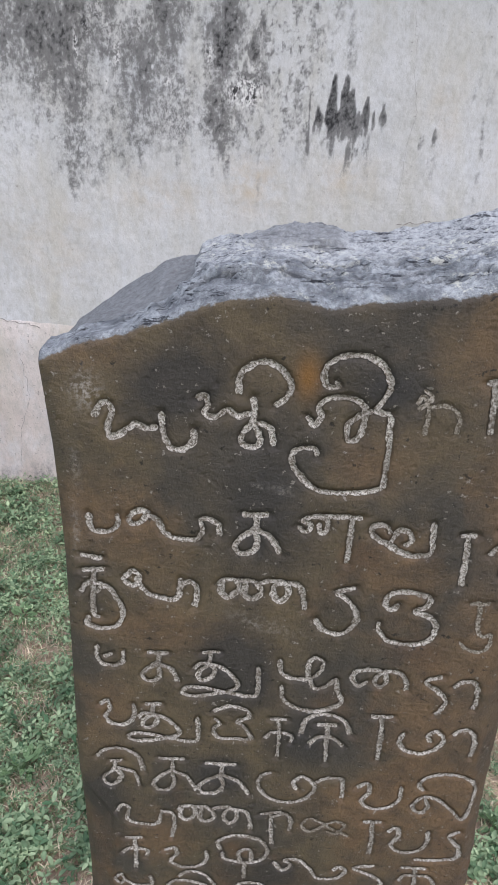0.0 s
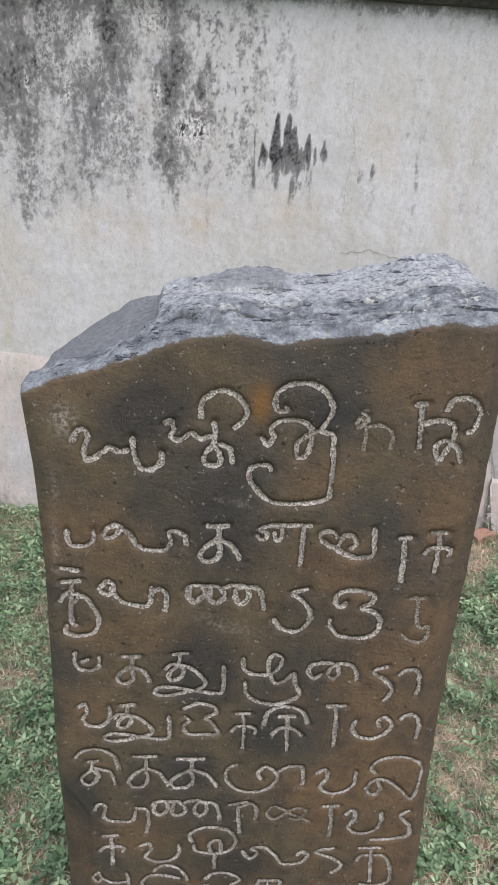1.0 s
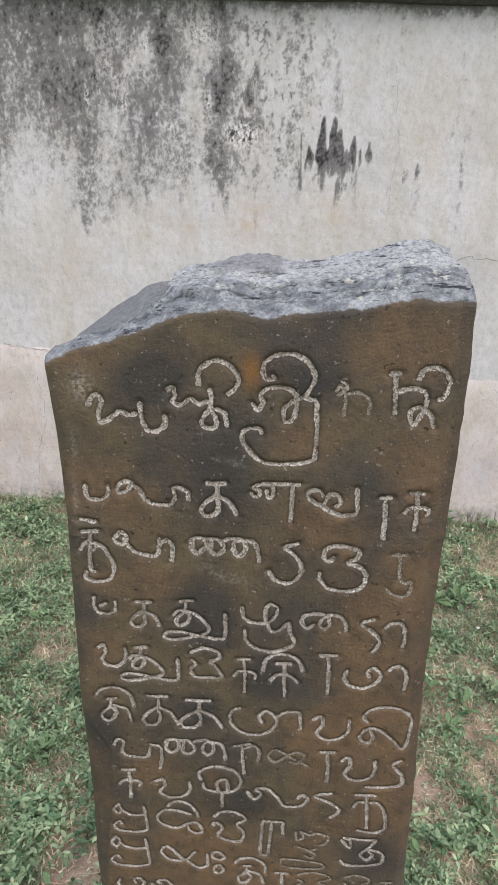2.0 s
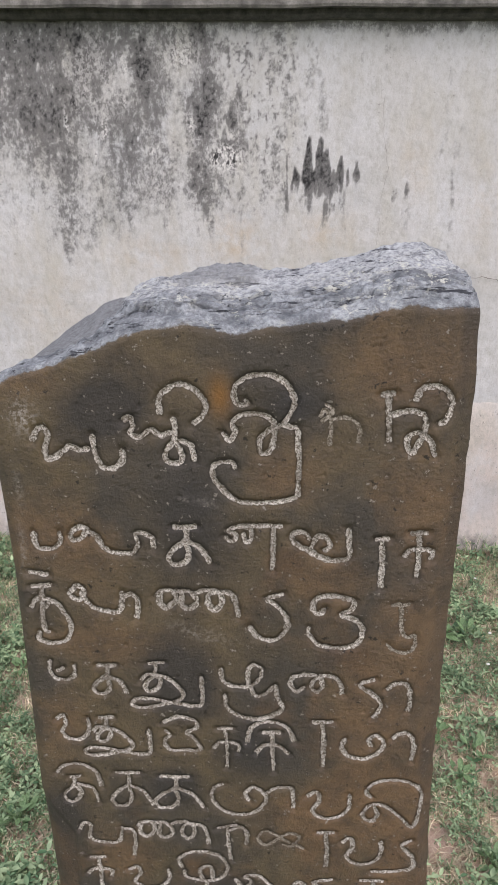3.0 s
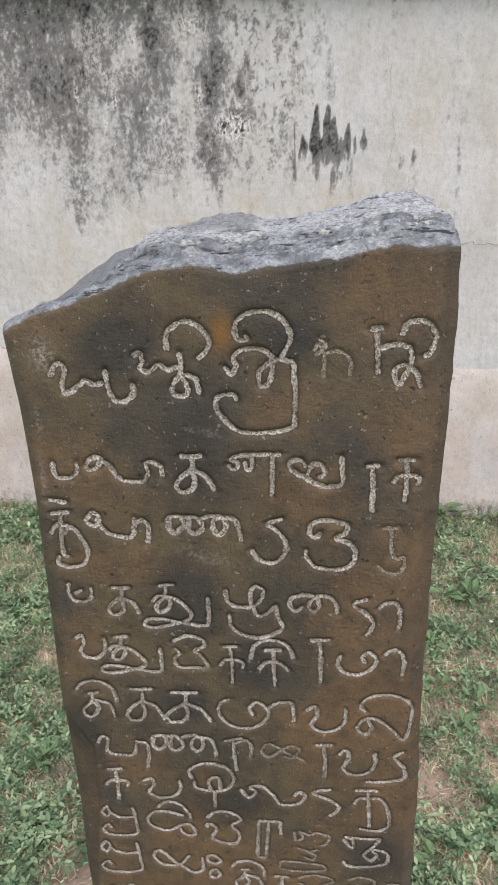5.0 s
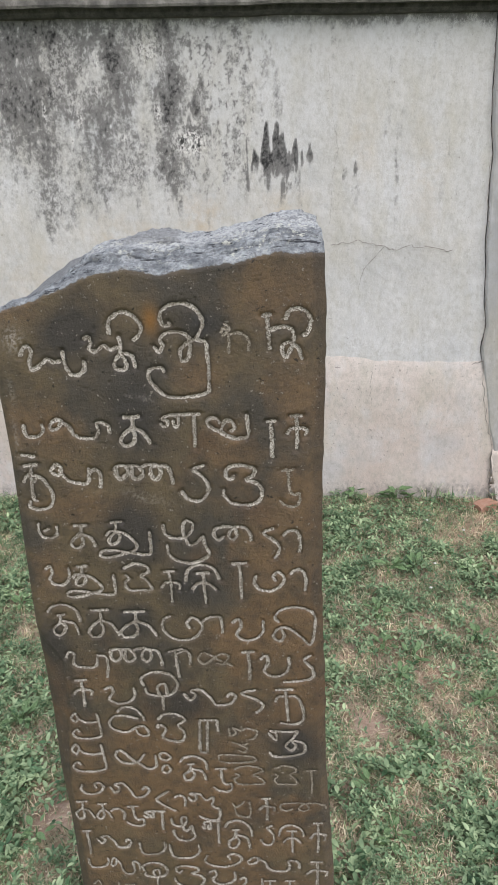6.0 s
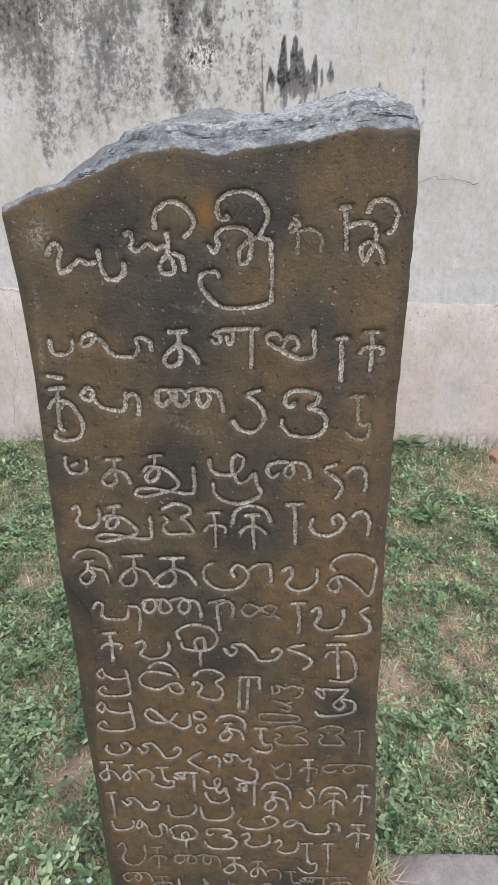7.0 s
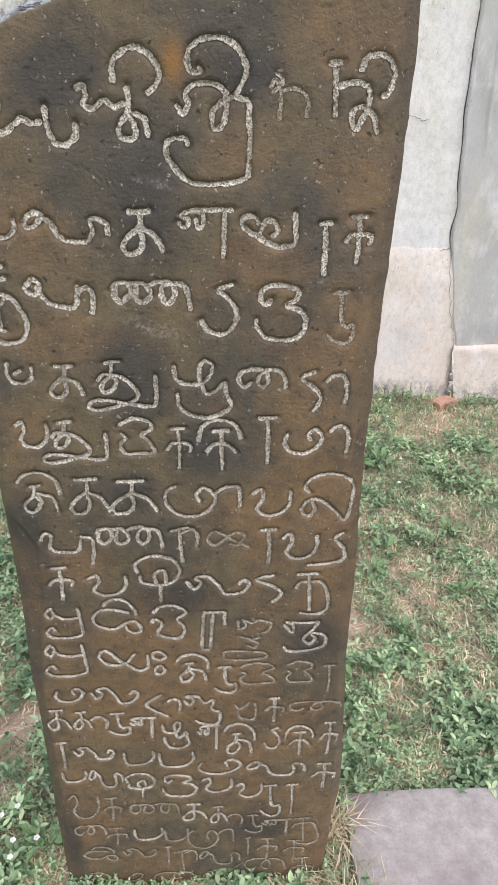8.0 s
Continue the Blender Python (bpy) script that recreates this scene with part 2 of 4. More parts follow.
# ---- mesh helpers ----
def raw_mesh(name, verts, faces, mats, smooth=True):
    """A mesh from numpy arrays: verts n x 3, faces m x 3 or m x 4."""
    verts, faces = np.asarray(verts, np.float32), np.asarray(faces, np.int32)
    me = bpy.data.meshes.new(name)
    k = faces.shape[1]
    me.vertices.add(len(verts))
    me.vertices.foreach_set("co", verts.ravel())
    me.loops.add(faces.size)
    me.loops.foreach_set("vertex_index", faces.ravel())
    me.polygons.add(len(faces))
    me.polygons.foreach_set("loop_start", np.arange(0, faces.size, k, dtype=np.int32))
    me.polygons.foreach_set("use_smooth", np.full(len(faces), smooth))
    me.update(calc_edges=True)
    for m in mats:
        me.materials.append(m)
    return me


def add_field(me, name, values):
    me.attributes.new(name, "FLOAT", "POINT").data.foreach_set("value", np.asarray(values, np.float32).ravel())


def sheet(rows, cols, start=0, flip=False):
    i, j = np.meshgrid(np.arange(rows - 1), np.arange(cols - 1), indexing="ij")
    q = start + np.stack([i * cols + j, i * cols + j + 1, (i + 1) * cols + j + 1, (i + 1) * cols + j], -1).reshape(-1, 4)
    return q[:, ::-1] if flip else q


def part(name, bm, mat, parent, label=""):
    me = bpy.data.meshes.new(name)
    bm.to_mesh(me)
    bm.free()
    me.materials.append(mat)
    ob = new(name, me)
    ob.parent = parent
    return tagged(ob, label)


def rough_block(sx, sy, sz, bevel, cuts, jitter, seed):
    """A worn block centred on x and y, standing on z = 0."""
    bm = bmesh.new()
    bmesh.ops.create_cube(bm, size=1)
    bmesh.ops.scale(bm, vec=(sx, sy, sz), verts=bm.verts)
    bmesh.ops.translate(bm, vec=(0, 0, sz / 2), verts=bm.verts)
    bmesh.ops.bevel(bm, geom=bm.edges[:], offset=bevel, segments=2, affect="EDGES", profile=0.6)
    if cuts:
        bmesh.ops.subdivide_edges(bm, edges=bm.edges[:], cuts=cuts, use_grid_fill=True)
    for v in bm.verts:
        p = v.co * 18 + Vector((seed, seed, seed))
        v.co += Vector((noise.noise(p), noise.noise(p + Vector((9, 0, 0))), noise.noise(p + Vector((0, 9, 0))))) * jitter
    for f in bm.faces:
        f.smooth = True
    return bm


# ---- ground ----
def ground_z(x, y):
    x, y = np.asarray(x, float), np.asarray(y, float)
    near = np.exp(-((x - 0.2) ** 2 + (y - 1.5) ** 2) / 30.0)
    bump = (fbm(x * 3.1, y * 3.1, 5) - 0.5) * 0.045 + (fbm(x * 17, y * 17, 6, 3) - 0.5) * 0.016
    return bump * near - 0.045 * ramp(y + 0.08 * x, 1.9, 2.6) * near


BARE = ((0.46, 1.158, 0.09), (-0.385, 0.905, 0.12), (0.672, 1.32, 0.09), (0.718, 1.606, 0.06), (0.582, 1.426, 0.05), (0.496, 0.931, 0.05), (0.993, 2.176, 0.12),
        (-0.36, 0.77, 0.08), (-0.62, 1.62, 0.07), (1.35, 2.0, 0.14), (-0.9, 1.2, 0.1), (1.15, 2.3, 0.1))


def cover(x, y):
    """How thickly plants stand at a place, 0 to 1."""
    d = 0.28 + 0.72 * ramp(0.45 * fbm(x * 4.3, y * 4.3, 21) + 0.55 * fbm(x * 17, y * 17, 22, 3), 0.36, 0.58)
    # leafier at one flank of the stone and towards the wall
    d = np.minimum(1.0, d + 0.3 * ramp(-0.12 - x, 0, 0.25) * ramp(y, 0.95, 1.15) + 0.22 * ramp(y, 1.5, 1.8) * ramp(0.95 - x, 0, 0.2))
    for bx, by, br in BARE:
        r = np.hypot(x - bx, (y - by) * 0.9) + (fbm(x * 13, y * 13, 8, 3) - 0.5) * 0.14
        d = d * (0.22 + 0.78 * ramp(r, br * 0.45, br * 1.3))
    return d


def bare_core(x, y):
    """Nothing at all grows or lies in the middle of a few trodden spots."""
    k = 1.0
    for bx, by, br in BARE[:2]:
        k = k * ramp(np.hypot(x - bx, y - by) + (fbm(x * 22, y * 22, 9, 3) - 0.5) * 0.09, br * 0.35, br * 0.9)
    return k


def build_ground():
    fine = np.arange(-2.2, 2.8, 0.02)
    far = np.array([3.2, 4, 5.5, 8, 12, 20, 40, 80, 160, 400, 1000, 2500])
    xs = np.concatenate([-far[::-1] - 0.0, fine, far])
    fy = np.arange(-1.0, 3.2, 0.02)
    ys = np.concatenate([-far[::-1], fy, far + 0.5])
    gx, gy = np.meshgrid(xs, ys)
    v = np.stack([gx, gy, ground_z(gx, gy)], -1).reshape(-1, 3)
    me = raw_mesh("ground", v, sheet(len(ys), len(xs)), [soil])
    outer = np.maximum(np.abs(gx - 0.1) - (0.75 + 0.5 * np.clip(gy, 0, 3)), 0.2 - gy) + (fbm(gx * 5, gy * 5, 66, 3) - 0.5) * 0.5
    add_field(me, "turf", np.maximum(ramp(outer, -0.3, 0.02), gy > 2.8))
    tagged(new("ground", me), "dry brown soil with thin short lawn over it", "ground", kind="structure")


build_ground()

# ---- wall: local x runs along it, local y into it ----
WALL = pose(0, 2.645, 0, 0, 0, -4.57)
FALL = -0.035


def plinth_top(s):
    return 0.618 + FALL * s + (vnoise(s * 5, 0 * s, 3) - 0.5) * 0.02


def seam(h):
    """The joint between the old wall and the grey wall beside it."""
    return 1.22 - 0.085 * ramp(h, 0.1, 0.75) - 0.04 * np.clip(h - 0.6, 0, 2) + (vnoise(h * 9, 0 * h, 4) - 0.5) * 0.02


# growth on the wall: place, half size along and up, strength; dark first, then the pale gaps in it
DARK = ((-0.62, 1.93, 0.34, 0.14, 0.95), (-0.68, 1.74, 0.26, 0.15, 0.92), (-0.47, 1.72, 0.14, 0.13, 0.80), (-1.0, 1.82, 0.2, 0.2, 0.9), (-0.345, 1.84, 0.035, 0.10, 1.15),
        (-0.395, 1.63, 0.028, 0.06, 0.95), (-0.12, 1.90, 0.045, 0.05, 1.15), (-0.115, 1.79, 0.04, 0.09, 0.75), (-0.125, 1.66, 0.048, 0.10, 1.2), (-0.14, 1.50, 0.05, 0.10, 1.0),
        (-0.13, 1.39, 0.06, 0.06, 0.72), (-0.02, 1.64, 0.022, 0.035, 1.1), (-0.655, 1.56, 0.05, 0.12, 0.9), (-0.67, 1.40, 0.06, 0.12, 0.60), (-0.685, 1.27, 0.05, 0.06, 0.42),
        (-0.42, 1.46, 0.05, 0.10, 0.5), (-0.30, 1.47, 0.07, 0.12, 0.52), (-0.53, 1.36, 0.08, 0.08, 0.36), (-0.27, 1.60, 0.05, 0.07, 0.6), (-0.24, 1.92, 0.08, 0.05, 0.7), (-1.1, 1.5, 0.1, 0.2, 0.6), (-0.05, 1.53, 0.06, 0.05, 0.95), (-0.45, 1.88, 0.2, 0.1, 0.75), (-0.82, 1.80, 0.12, 0.18, 0.85), (-0.36, 1.55, 0.14, 0.14, 0.42))
PALE = ((-0.40, 1.83, 0.018, 0.045, 1.0), (-0.235, 1.68, 0.035, 0.09, 0.9), (-0.52, 1.57, 0.07, 0.05, 0.8), (-0.225, 1.84, 0.05, 0.06, 0.7), (-0.87, 1.47, 0.11, 0.14, 0.9),
        (-0.58, 1.80, 0.05, 0.05, 0.6), (-0.80, 1.60, 0.03, 0.07, 0.5), (-0.06, 1.60, 0.03, 0.025, 0.8), (-0.47, 1.80, 0.04, 0.06, 0.45), (-0.69, 1.86, 0.05, 0.04, 0.4))
# pointed black tongues: place, top, foot, half width, strength
TONGUES = ((0.161, 1.585, 1.33, 0.006, 0.55), (0.194, 1.512, 1.44, 0.012, 0.9), (0.243, 1.605, 1.40, 0.017, 0.95), (0.281, 1.605, 1.43, 0.016, 0.85), (0.302, 1.565, 1.41, 0.020, 0.8),
           (0.352, 1.542, 1.42, 0.013, 0.85), (0.330, 1.50, 1.42, 0.010, 0.65), (0.378, 1.50, 1.44, 0.006, 0.7), (0.410, 1.528, 1.44, 0.010, 0.75), (0.548, 1.432, 1.39, 0.009, 0.42),
           (0.586, 1.455, 1.40, 0.008, 0.5), (0.084, 1.547, 1.52, 0.005, 0.9), (0.155, 1.47, 1.38, 0.008, 0.45), (0.123, 1.60, 1.5, 0.004, 0.35), (0.47, 1.46, 1.42, 0.004, 0.3))


def mold_fields(s, h):
    # drips fray the borders of every blot
    fray = (fbm(s * 34, h * 4, 34, 3) - 0.5) * 0.26
    sway = (fbm(s * 9, h * 9, 32, 3) - 0.5) * 0.07
    dense, gaps = 0.0, 0.0
    for x, z, rx, rz, k in DARK:
        dense = np.maximum(dense, 1.1 * k * np.exp(-(np.abs((s + sway - x) / (1.3 * rx)) ** 2.5) - np.abs((h + fray + sway - z) / (1.25 * rz)) ** 2.5))
    for x, z, rx, rz, k in PALE:
        gaps = np.maximum(gaps, k * np.exp(-((s + sway - x) / rx) ** 2 - ((h + fray - z) / rz) ** 2))
    dense = dense * (1 - gaps)
    streak = 0.5 + (0.5 * fbm(s * 38, h * 9, 45, 3) + 0.5 * fbm(s * 75, h * 30, 46, 3) - 0.5) / 0.34
    speck = 0.5 + (0.5 * fbm(s * 52, h * 40, 101, 3) + 0.5 * fbm(s * 140, h * 120, 102, 2) - 0.5) / 0.3
    broad = fbm(s * 7, h * 5, 33, 3)
    haze = (1 - ramp(s + 0.5 * sway, -0.42, -0.18)) * ramp(h + fray, 1.44, 1.70) + 0.6 * (1 - ramp(s + sway, -0.30, 0.10)) * ramp(h + fray, 1.28, 1.55)
    m = dense * np.clip(0.60 + 0.20 * streak + 0.5 * (speck - 0.5) + 0.5 * (broad - 0.5), 0.10, 1.1)
    m = np.maximum(m, np.clip(haze, 0, 1) * (1 - 0.75 * gaps) * np.clip(0.34 + 0.22 * streak + 0.24 * (speck - 0.5) + 0.4 * (broad - 0.5), 0, 0.75))
    # thin speckled bloom below and beside it
    bloom = ramp(h, 1.1 + 0.3 * broad, 1.45) * (1 - ramp(s + 0.3 * (broad - 0.5), -0.02, 0.5)) * ramp(0.5 * streak + 0.5 * speck, 0.34, 0.95)
    m = np.maximum(m, 0.46 * bloom * (1 - 0.7 * gaps))
    # pointed black growth
    for x, top, low, half, k in TONGUES:
        rise = np.clip((top - h) / (top - low), 0, 1)
        width = half * (0.3 + 1.35 * rise ** 0.7) * (0.75 + 0.5 * vnoise(s * 70, h * 26, 35))
        body = ramp(width - np.abs(s - x - 0.006 * (vnoise(h * 30, x * 99 + 0 * h, 36) - 0.5)), 0, 0.006) * ramp(top - h, 0, 0.02)
        foot = low + 0.05 * (vnoise(s * 90, x * 31 + 0 * s, 105) - 0.5)
        m = np.maximum(m, 1.3 * k * body * ramp(h, foot - 0.03, foot + 0.03) * np.clip(0.70 + 0.2 * vnoise(s * 120, h * 30, 37) + 0.3 * (speck - 0.3), 0.4, 1))
    skirt = np.exp(-((s - 0.27) / 0.12) ** 2) * ramp(h, 1.24, 1.40) * ramp(1.47 - h, 0, 0.08)
    m = np.maximum(m, skirt * (0.75 * ramp(fbm(s * 60, h * 11, 38, 3), 0.46, 0.74)))
    # the coping's shade painted on through the mold mask, faint runs elsewhere
    coping_shade = ramp(h + 0.043 * s, 1.925 - 0.05 * fbm(s * 16, 0 * s, 39, 3), 1.975)
    m = np.maximum(m, coping_shade * (0.30 + 0.75 * fbm(s * 22, h * 12, 40, 3)))
    runs = ramp(fbm(s * 24, h * 3, 41, 3), 0.52, 0.82) * ramp(h, 0.95, 1.5) * ramp(fbm(s * 60, h * 24, 42, 3), 0.35, 0.7) * 0.32
    m = np.maximum(m, runs)
    flake = 1.4 * np.exp(-((s + 0.055) / 0.06) ** 2 - ((h - 1.535) / 0.045) ** 2)
    for x, z, rx, rz, k in ((-0.20, 1.86, 0.06, 0.06, 0.75), (-0.49, 1.64, 0.012, 0.045, 1.0), (-0.63, 1.665, 0.008, 0.05, 0.9), (-0.40, 1.835, 0.014, 0.04, 0.9), (-0.322, 1.562, 0.018, 0.02, 0.8),
                           (-0.41, 1.73, 0.014, 0.025, 0.7), (-0.177, 1.65, 0.014, 0.04, 0.9), (-0.53, 1.56, 0.008, 0.02, 0.8), (-0.03, 1.60, 0.03, 0.03, 0.6)):
        flake = np.maximum(flake, k * np.exp(-((s - x) / rx) ** 2 - ((h - z) / rz) ** 2))
    flake = np.maximum(flake, 0.35 * ramp(fbm(s * 9, h * 7, 43, 3), 0.54, 0.7) * ramp(dense, 0.2, 0.6))
    return np.clip(m, 0, 1.2), np.clip(flake * 1.2, 0, 1)


def build_wall():
    far = np.array([1.6, 1.9, 2.4, 3.2, 5, 8])
    s = np.concatenate([-far[::-1], np.arange(-1.38, 1.2, 0.0045)])
    h = np.concatenate([[-0.12, 0.2, 0.5], np.arange(0.56, 2.1, 0.0045)])
    gs, gh = np.meshgrid(s, h)
    gs2 = np.minimum(gs, seam(gh))
    mold, flake = mold_fields(gs2, gh)
    dent = (fbm(gs2 * 4, gh * 4, 11) - 0.5) * 0.010 + (fbm(gs2 * 30, gh * 30, 12, 3) - 0.5) * 0.0025 + flake * 0.0015
    front = np.stack([gs2, dent, gh], -1).reshape(-1, 3)
    back = front.copy()
    back[:, 1] = 0.23
    n = len(front)
    faces = [sheet(len(h), len(s))]
    rim = np.concatenate([np.arange(len(s)), np.arange(1, len(h)) * len(s) + len(s) - 1, (len(h) - 1) * len(s) + np.arange(len(s) - 2, -1, -1),
                          np.arange(len(h) - 2, 0, -1) * len(s)])
    nxt = np.roll(rim, -1)
    faces.append(np.stack([nxt, rim, rim + n, nxt + n], -1))
    faces.append(sheet(len(h), len(s), n, True))
    me = raw_mesh("wall_back", np.concatenate([front, back]), np.concatenate(faces), [plaster])
    add_field(me, "mold", np.concatenate([mold.ravel(), mold.ravel() * 0]))
    add_field(me, "flake", np.concatenate([flake.ravel(), flake.ravel() * 0]))
    tan = 0.0
    for x, z, rx, rz, k in ((-0.03, 1.24, 0.1, 0.1, 0.8), (0.30, 1.27, 0.12, 0.07, 0.6), (-0.35, 1.2, 0.2, 0.08, 0.5), (0.62, 1.5, 0.06, 0.15, 0.35), (-0.8, 1.0, 0.2, 0.2, 0.35), (0.85, 1.35, 0.08, 0.2, 0.3)):
        tan = np.maximum(tan, k * np.exp(-((gs2 - x) / rx) ** 2 - ((gh - z) / rz) ** 2))
    add_field(me, "tan", np.concatenate([tan.ravel(), tan.ravel() * 0]))
    ob = new("wall_back", me)
    ob.matrix_world = WALL
    return tagged(ob, "white lime-plastered wall with black mold streaks", "wall", kind="structure")


def profile_run(name, s, lines, mats, seed, rough=0.002):
    """A long moulding: lines gives, for each corner of its section, offset y and height z as arrays over s."""
    rows = np.stack([np.stack([s, y, z], -1) for y, z in lines], 0)
    rows[..., 1] += (fbm(rows[..., 0] * 14, rows[..., 2] * 14, seed, 3) - 0.5) * rough * 2
    rows[..., 2] += (fbm(rows[..., 0] * 11, rows[..., 1] * 40, seed + 1, 3) - 0.5) * rough
    k, n = len(lines), len(s)
    faces = [sheet(k, n)]
    for end, flip in ((0, False), (n - 1, True)):
        mid = np.arange(k) * n + end
        q = np.stack([mid[: k // 2], mid[1: k // 2 + 1], mid[::-1][1: k // 2 + 1], mid[::-1][: k // 2]], -1)[: k // 2 - 0]
        faces.append(q if flip else q[:, ::-1])
    me = raw_mesh(name, rows.reshape(-1, 3), np.concatenate(faces), mats, name != "coping")
    ob = new(name, me)
    ob.matrix_world = WALL
    return ob


def build_plinth(name, s0, s1, top, proud, label, mat):
    s = np.concatenate([np.arange(s0, max(s0 + 0.01, -1.5), 0.4), np.arange(max(s0, -1.5), min(s1, 2.2), 0.012), np.arange(min(s1, 2.2), s1, 0.4), [s1]])
    levels = np.arange(-0.1, 0.91, 0.05)
    one = np.ones_like(s)
    z = top(s)
    lines = [(0.06 * one, -0.12 * one)]
    for k in levels:
        hz = np.maximum(k, 0) * z - (0.1 if k < 0 else 0)
        lines.append((-proud * one + (fbm(s * 4, hz * 4, 51, 3) - 0.5) * 0.012 + (fbm(s * 26, hz * 26, 52, 2) - 0.5) * 0.002, hz))
    q = min(1.0, float(z.mean()) / 0.6)
    for push, lift in ((0.97, -0.045), (0.9, -0.02), (0.5, 0.01), (0.15, 0.04)):
        lines.append((-proud * push * one, z + lift * q))
    lines += [(0.012 * one, z + 0.07 * q), (0.06 * one, z + 0.06 * q)]
    ob = profile_run(name, s, lines, [mat], 53)
    me = ob.data
    co = np.zeros(len(me.vertices) * 3, np.float32)
    me.vertices.foreach_get("co", co)
    co = co.reshape(-1, 3)
    if s0 > 0:
        # the free end leans with the joint beside it, its top corner is rounded
        end = co[:, 0] < s0 + 0.004
        co[end, 0] += 0.20 * np.clip(0.2 - co[end, 2], 0, 0.3) + 0.012 * ramp(co[end, 2], 0.17, 0.21)
        me.vertices.foreach_set("co", co.ravel())
        me.update()
    damp = 0.42 * ramp(0.1 - co[:, 2] + 0.08 * (fbm(co[:, 0] * 9, co[:, 2] * 9, 54, 3) - 0.5), 0, 0.12) * fbm(co[:, 0] * 20, co[:, 2] * 14, 55, 3)
    add_field(me, "mold", damp)
    add_field(me, "flake", damp * 0)
    return tagged(ob, label, "plinth", kind="structure")


def build_coping():
    s = np.concatenate([[-8, -4, -2], np.arange(-1.5, 1.8, 0.015), [2, 4, 8]])
    one, z = np.ones_like(s), 1.983 - 0.043 * s + (vnoise(s * 6, 0 * s, 61) - 0.5) * 0.008
    lines = [(0.2 * one, z - 0.02), (-0.006 * one, z - 0.024), (-0.03 * one, z - 0.021), (-0.044 * one, z - 0.010), (-0.046 * one, z + 0.004), (-0.086 * one, z + 0.002), (-0.09 * one, z + 0.010)]
    lines += [(-0.090 * one + 0.004 * k + (fbm(s * 9, one * k, 62, 3) - 0.5) * 0.006, z + 0.012 + 0.03 * k) for k in range(1, 6)]
    lines += [(0.06 * one, z + 0.22), (0.3 * one, z + 0.2)]
    ob = profile_run("coping", s, lines, [cement, grime_shade], 63, 0.0015)
    # grimy drip edge, with the shade under the coping painted into its colour
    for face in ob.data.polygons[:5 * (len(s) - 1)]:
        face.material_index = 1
    return tagged(ob, "grey weathered cement coping along the wall top", "coping", kind="structure")


def build_side_wall():
    s = np.concatenate([[0.0], np.arange(0.006, 0.16, 0.005), np.arange(0.16, 0.9, 0.02), [1.2, 2, 4, 7]])
    h = np.concatenate([[-0.12], np.arange(0.0, 2.1, 0.03)])
    gs, gh = np.meshgrid(s, h)
    lean = seam(gh) + 0.0025
    ridge = np.exp(-((gs - 0.085 + 0.004 * (vnoise(gh * 9, 0 * gh, 72) - 0.5)) / 0.007) ** 2) * ramp(gh, 0.95, 1.1)
    y = -0.018 - 0.007 * ridge + (fbm(gs * 5, gh * 5, 71) - 0.5) * 0.008 + 0.012 * (gs < 0.003)
    front = np.stack([lean + gs, y, gh], -1).reshape(-1, 3)
    back = front.copy()
    back[:, 1] = 0.23
    n, c = len(front), len(s)
    side = np.arange(len(h)) * c
    faces = [sheet(len(h), c), np.stack([side[1:], side[:-1], side[:-1] + n, side[1:] + n], -1), sheet(len(h), c, n, True)]
    ob = new("wall_side", raw_mesh("wall_side", np.concatenate([front, back]), np.concatenate(faces), [plaster_grey]))
    ob.matrix_world = WALL
    tagged(ob, "smooth grey cement-plastered wall butting the older one", "wall", kind="structure")


def crack(wall, points, width, depth=0.0):
    """A hairline break that wanders along a few corners, as a thin sunk strip."""
    path = []
    for (x0, z0), (x1, z1) in zip(points, points[1:]):
        steps = max(2, int(math.hypot(x1 - x0, z1 - z0) / 0.006))
        for k in range(steps):
            f = k / steps
            x, z = x0 + (x1 - x0) * f, z0 + (z1 - z0) * f
            w = 0.012 * (noise.noise((x * 25, z * 25, 1.5)) + 0.5 * noise.noise((x * 80, z * 80, 4.5)))
            path.append((x + w * 0.7, z + w))
    bm = bmesh.new()
    last = None
    for k, (x, z) in enumerate(path):
        w = width * (0.25 + 1.1 * abs(noise.noise((x * 60, z * 60, 9.1))))
        dx, dz = (path[min(k + 1, len(path) - 1)][i] - path[max(k - 1, 0)][i] for i in (0, 1))
        d = math.hypot(dx, dz) or 1
        pair = [bm.verts.new((x - dz / d * w * q, depth - 0.0, z + dx / d * w * q)) for q in (-1, 1)]
        if last:
            bm.faces.new((last[0], last[1], pair[1], pair[0]))
        last = pair
    return part("crack", bm, gap, wall, "dark hairline crack")


wall_back = build_wall()
build_plinth("plinth_main", -8, 1.23, plinth_top, 0.013, "cream plastered plinth at the wall foot", plaster_low)
build_plinth("plinth_side", 1.205, 8, lambda s: 0.205 + 0 * s + (vnoise(s * 5, 0 * s, 7) - 0.5) * 0.012, 0.032, "low pale plastered plinth under the grey wall", plaster_low)
build_coping()
build_side_wall()
OUT = -0.0072
crack(wall_back, [(0.50, 1.135), (0.62, 1.14), (0.72, 1.10), (0.83, 1.115), (0.98, 1.085)], 0.0022, OUT)
crack(wall_back, [(0.70, 1.105), (0.63, 1.03), (0.6, 0.93)], 0.0015, OUT)
crack(wall_back, [(0.483, 1.78), (0.498, 1.583), (0.519, 1.491), (0.499, 1.396), (0.485, 1.2)], 0.0006, OUT)
dark_joint = [(float(seam(np.array(h))) - 0.0015, h) for h in (0.03, 0.2, 0.35, 0.5, 0.6, 0.8, 1.0, 1.3, 1.6, 1.95)]
crack(wall_back, dark_joint, 0.0022, -0.0165)
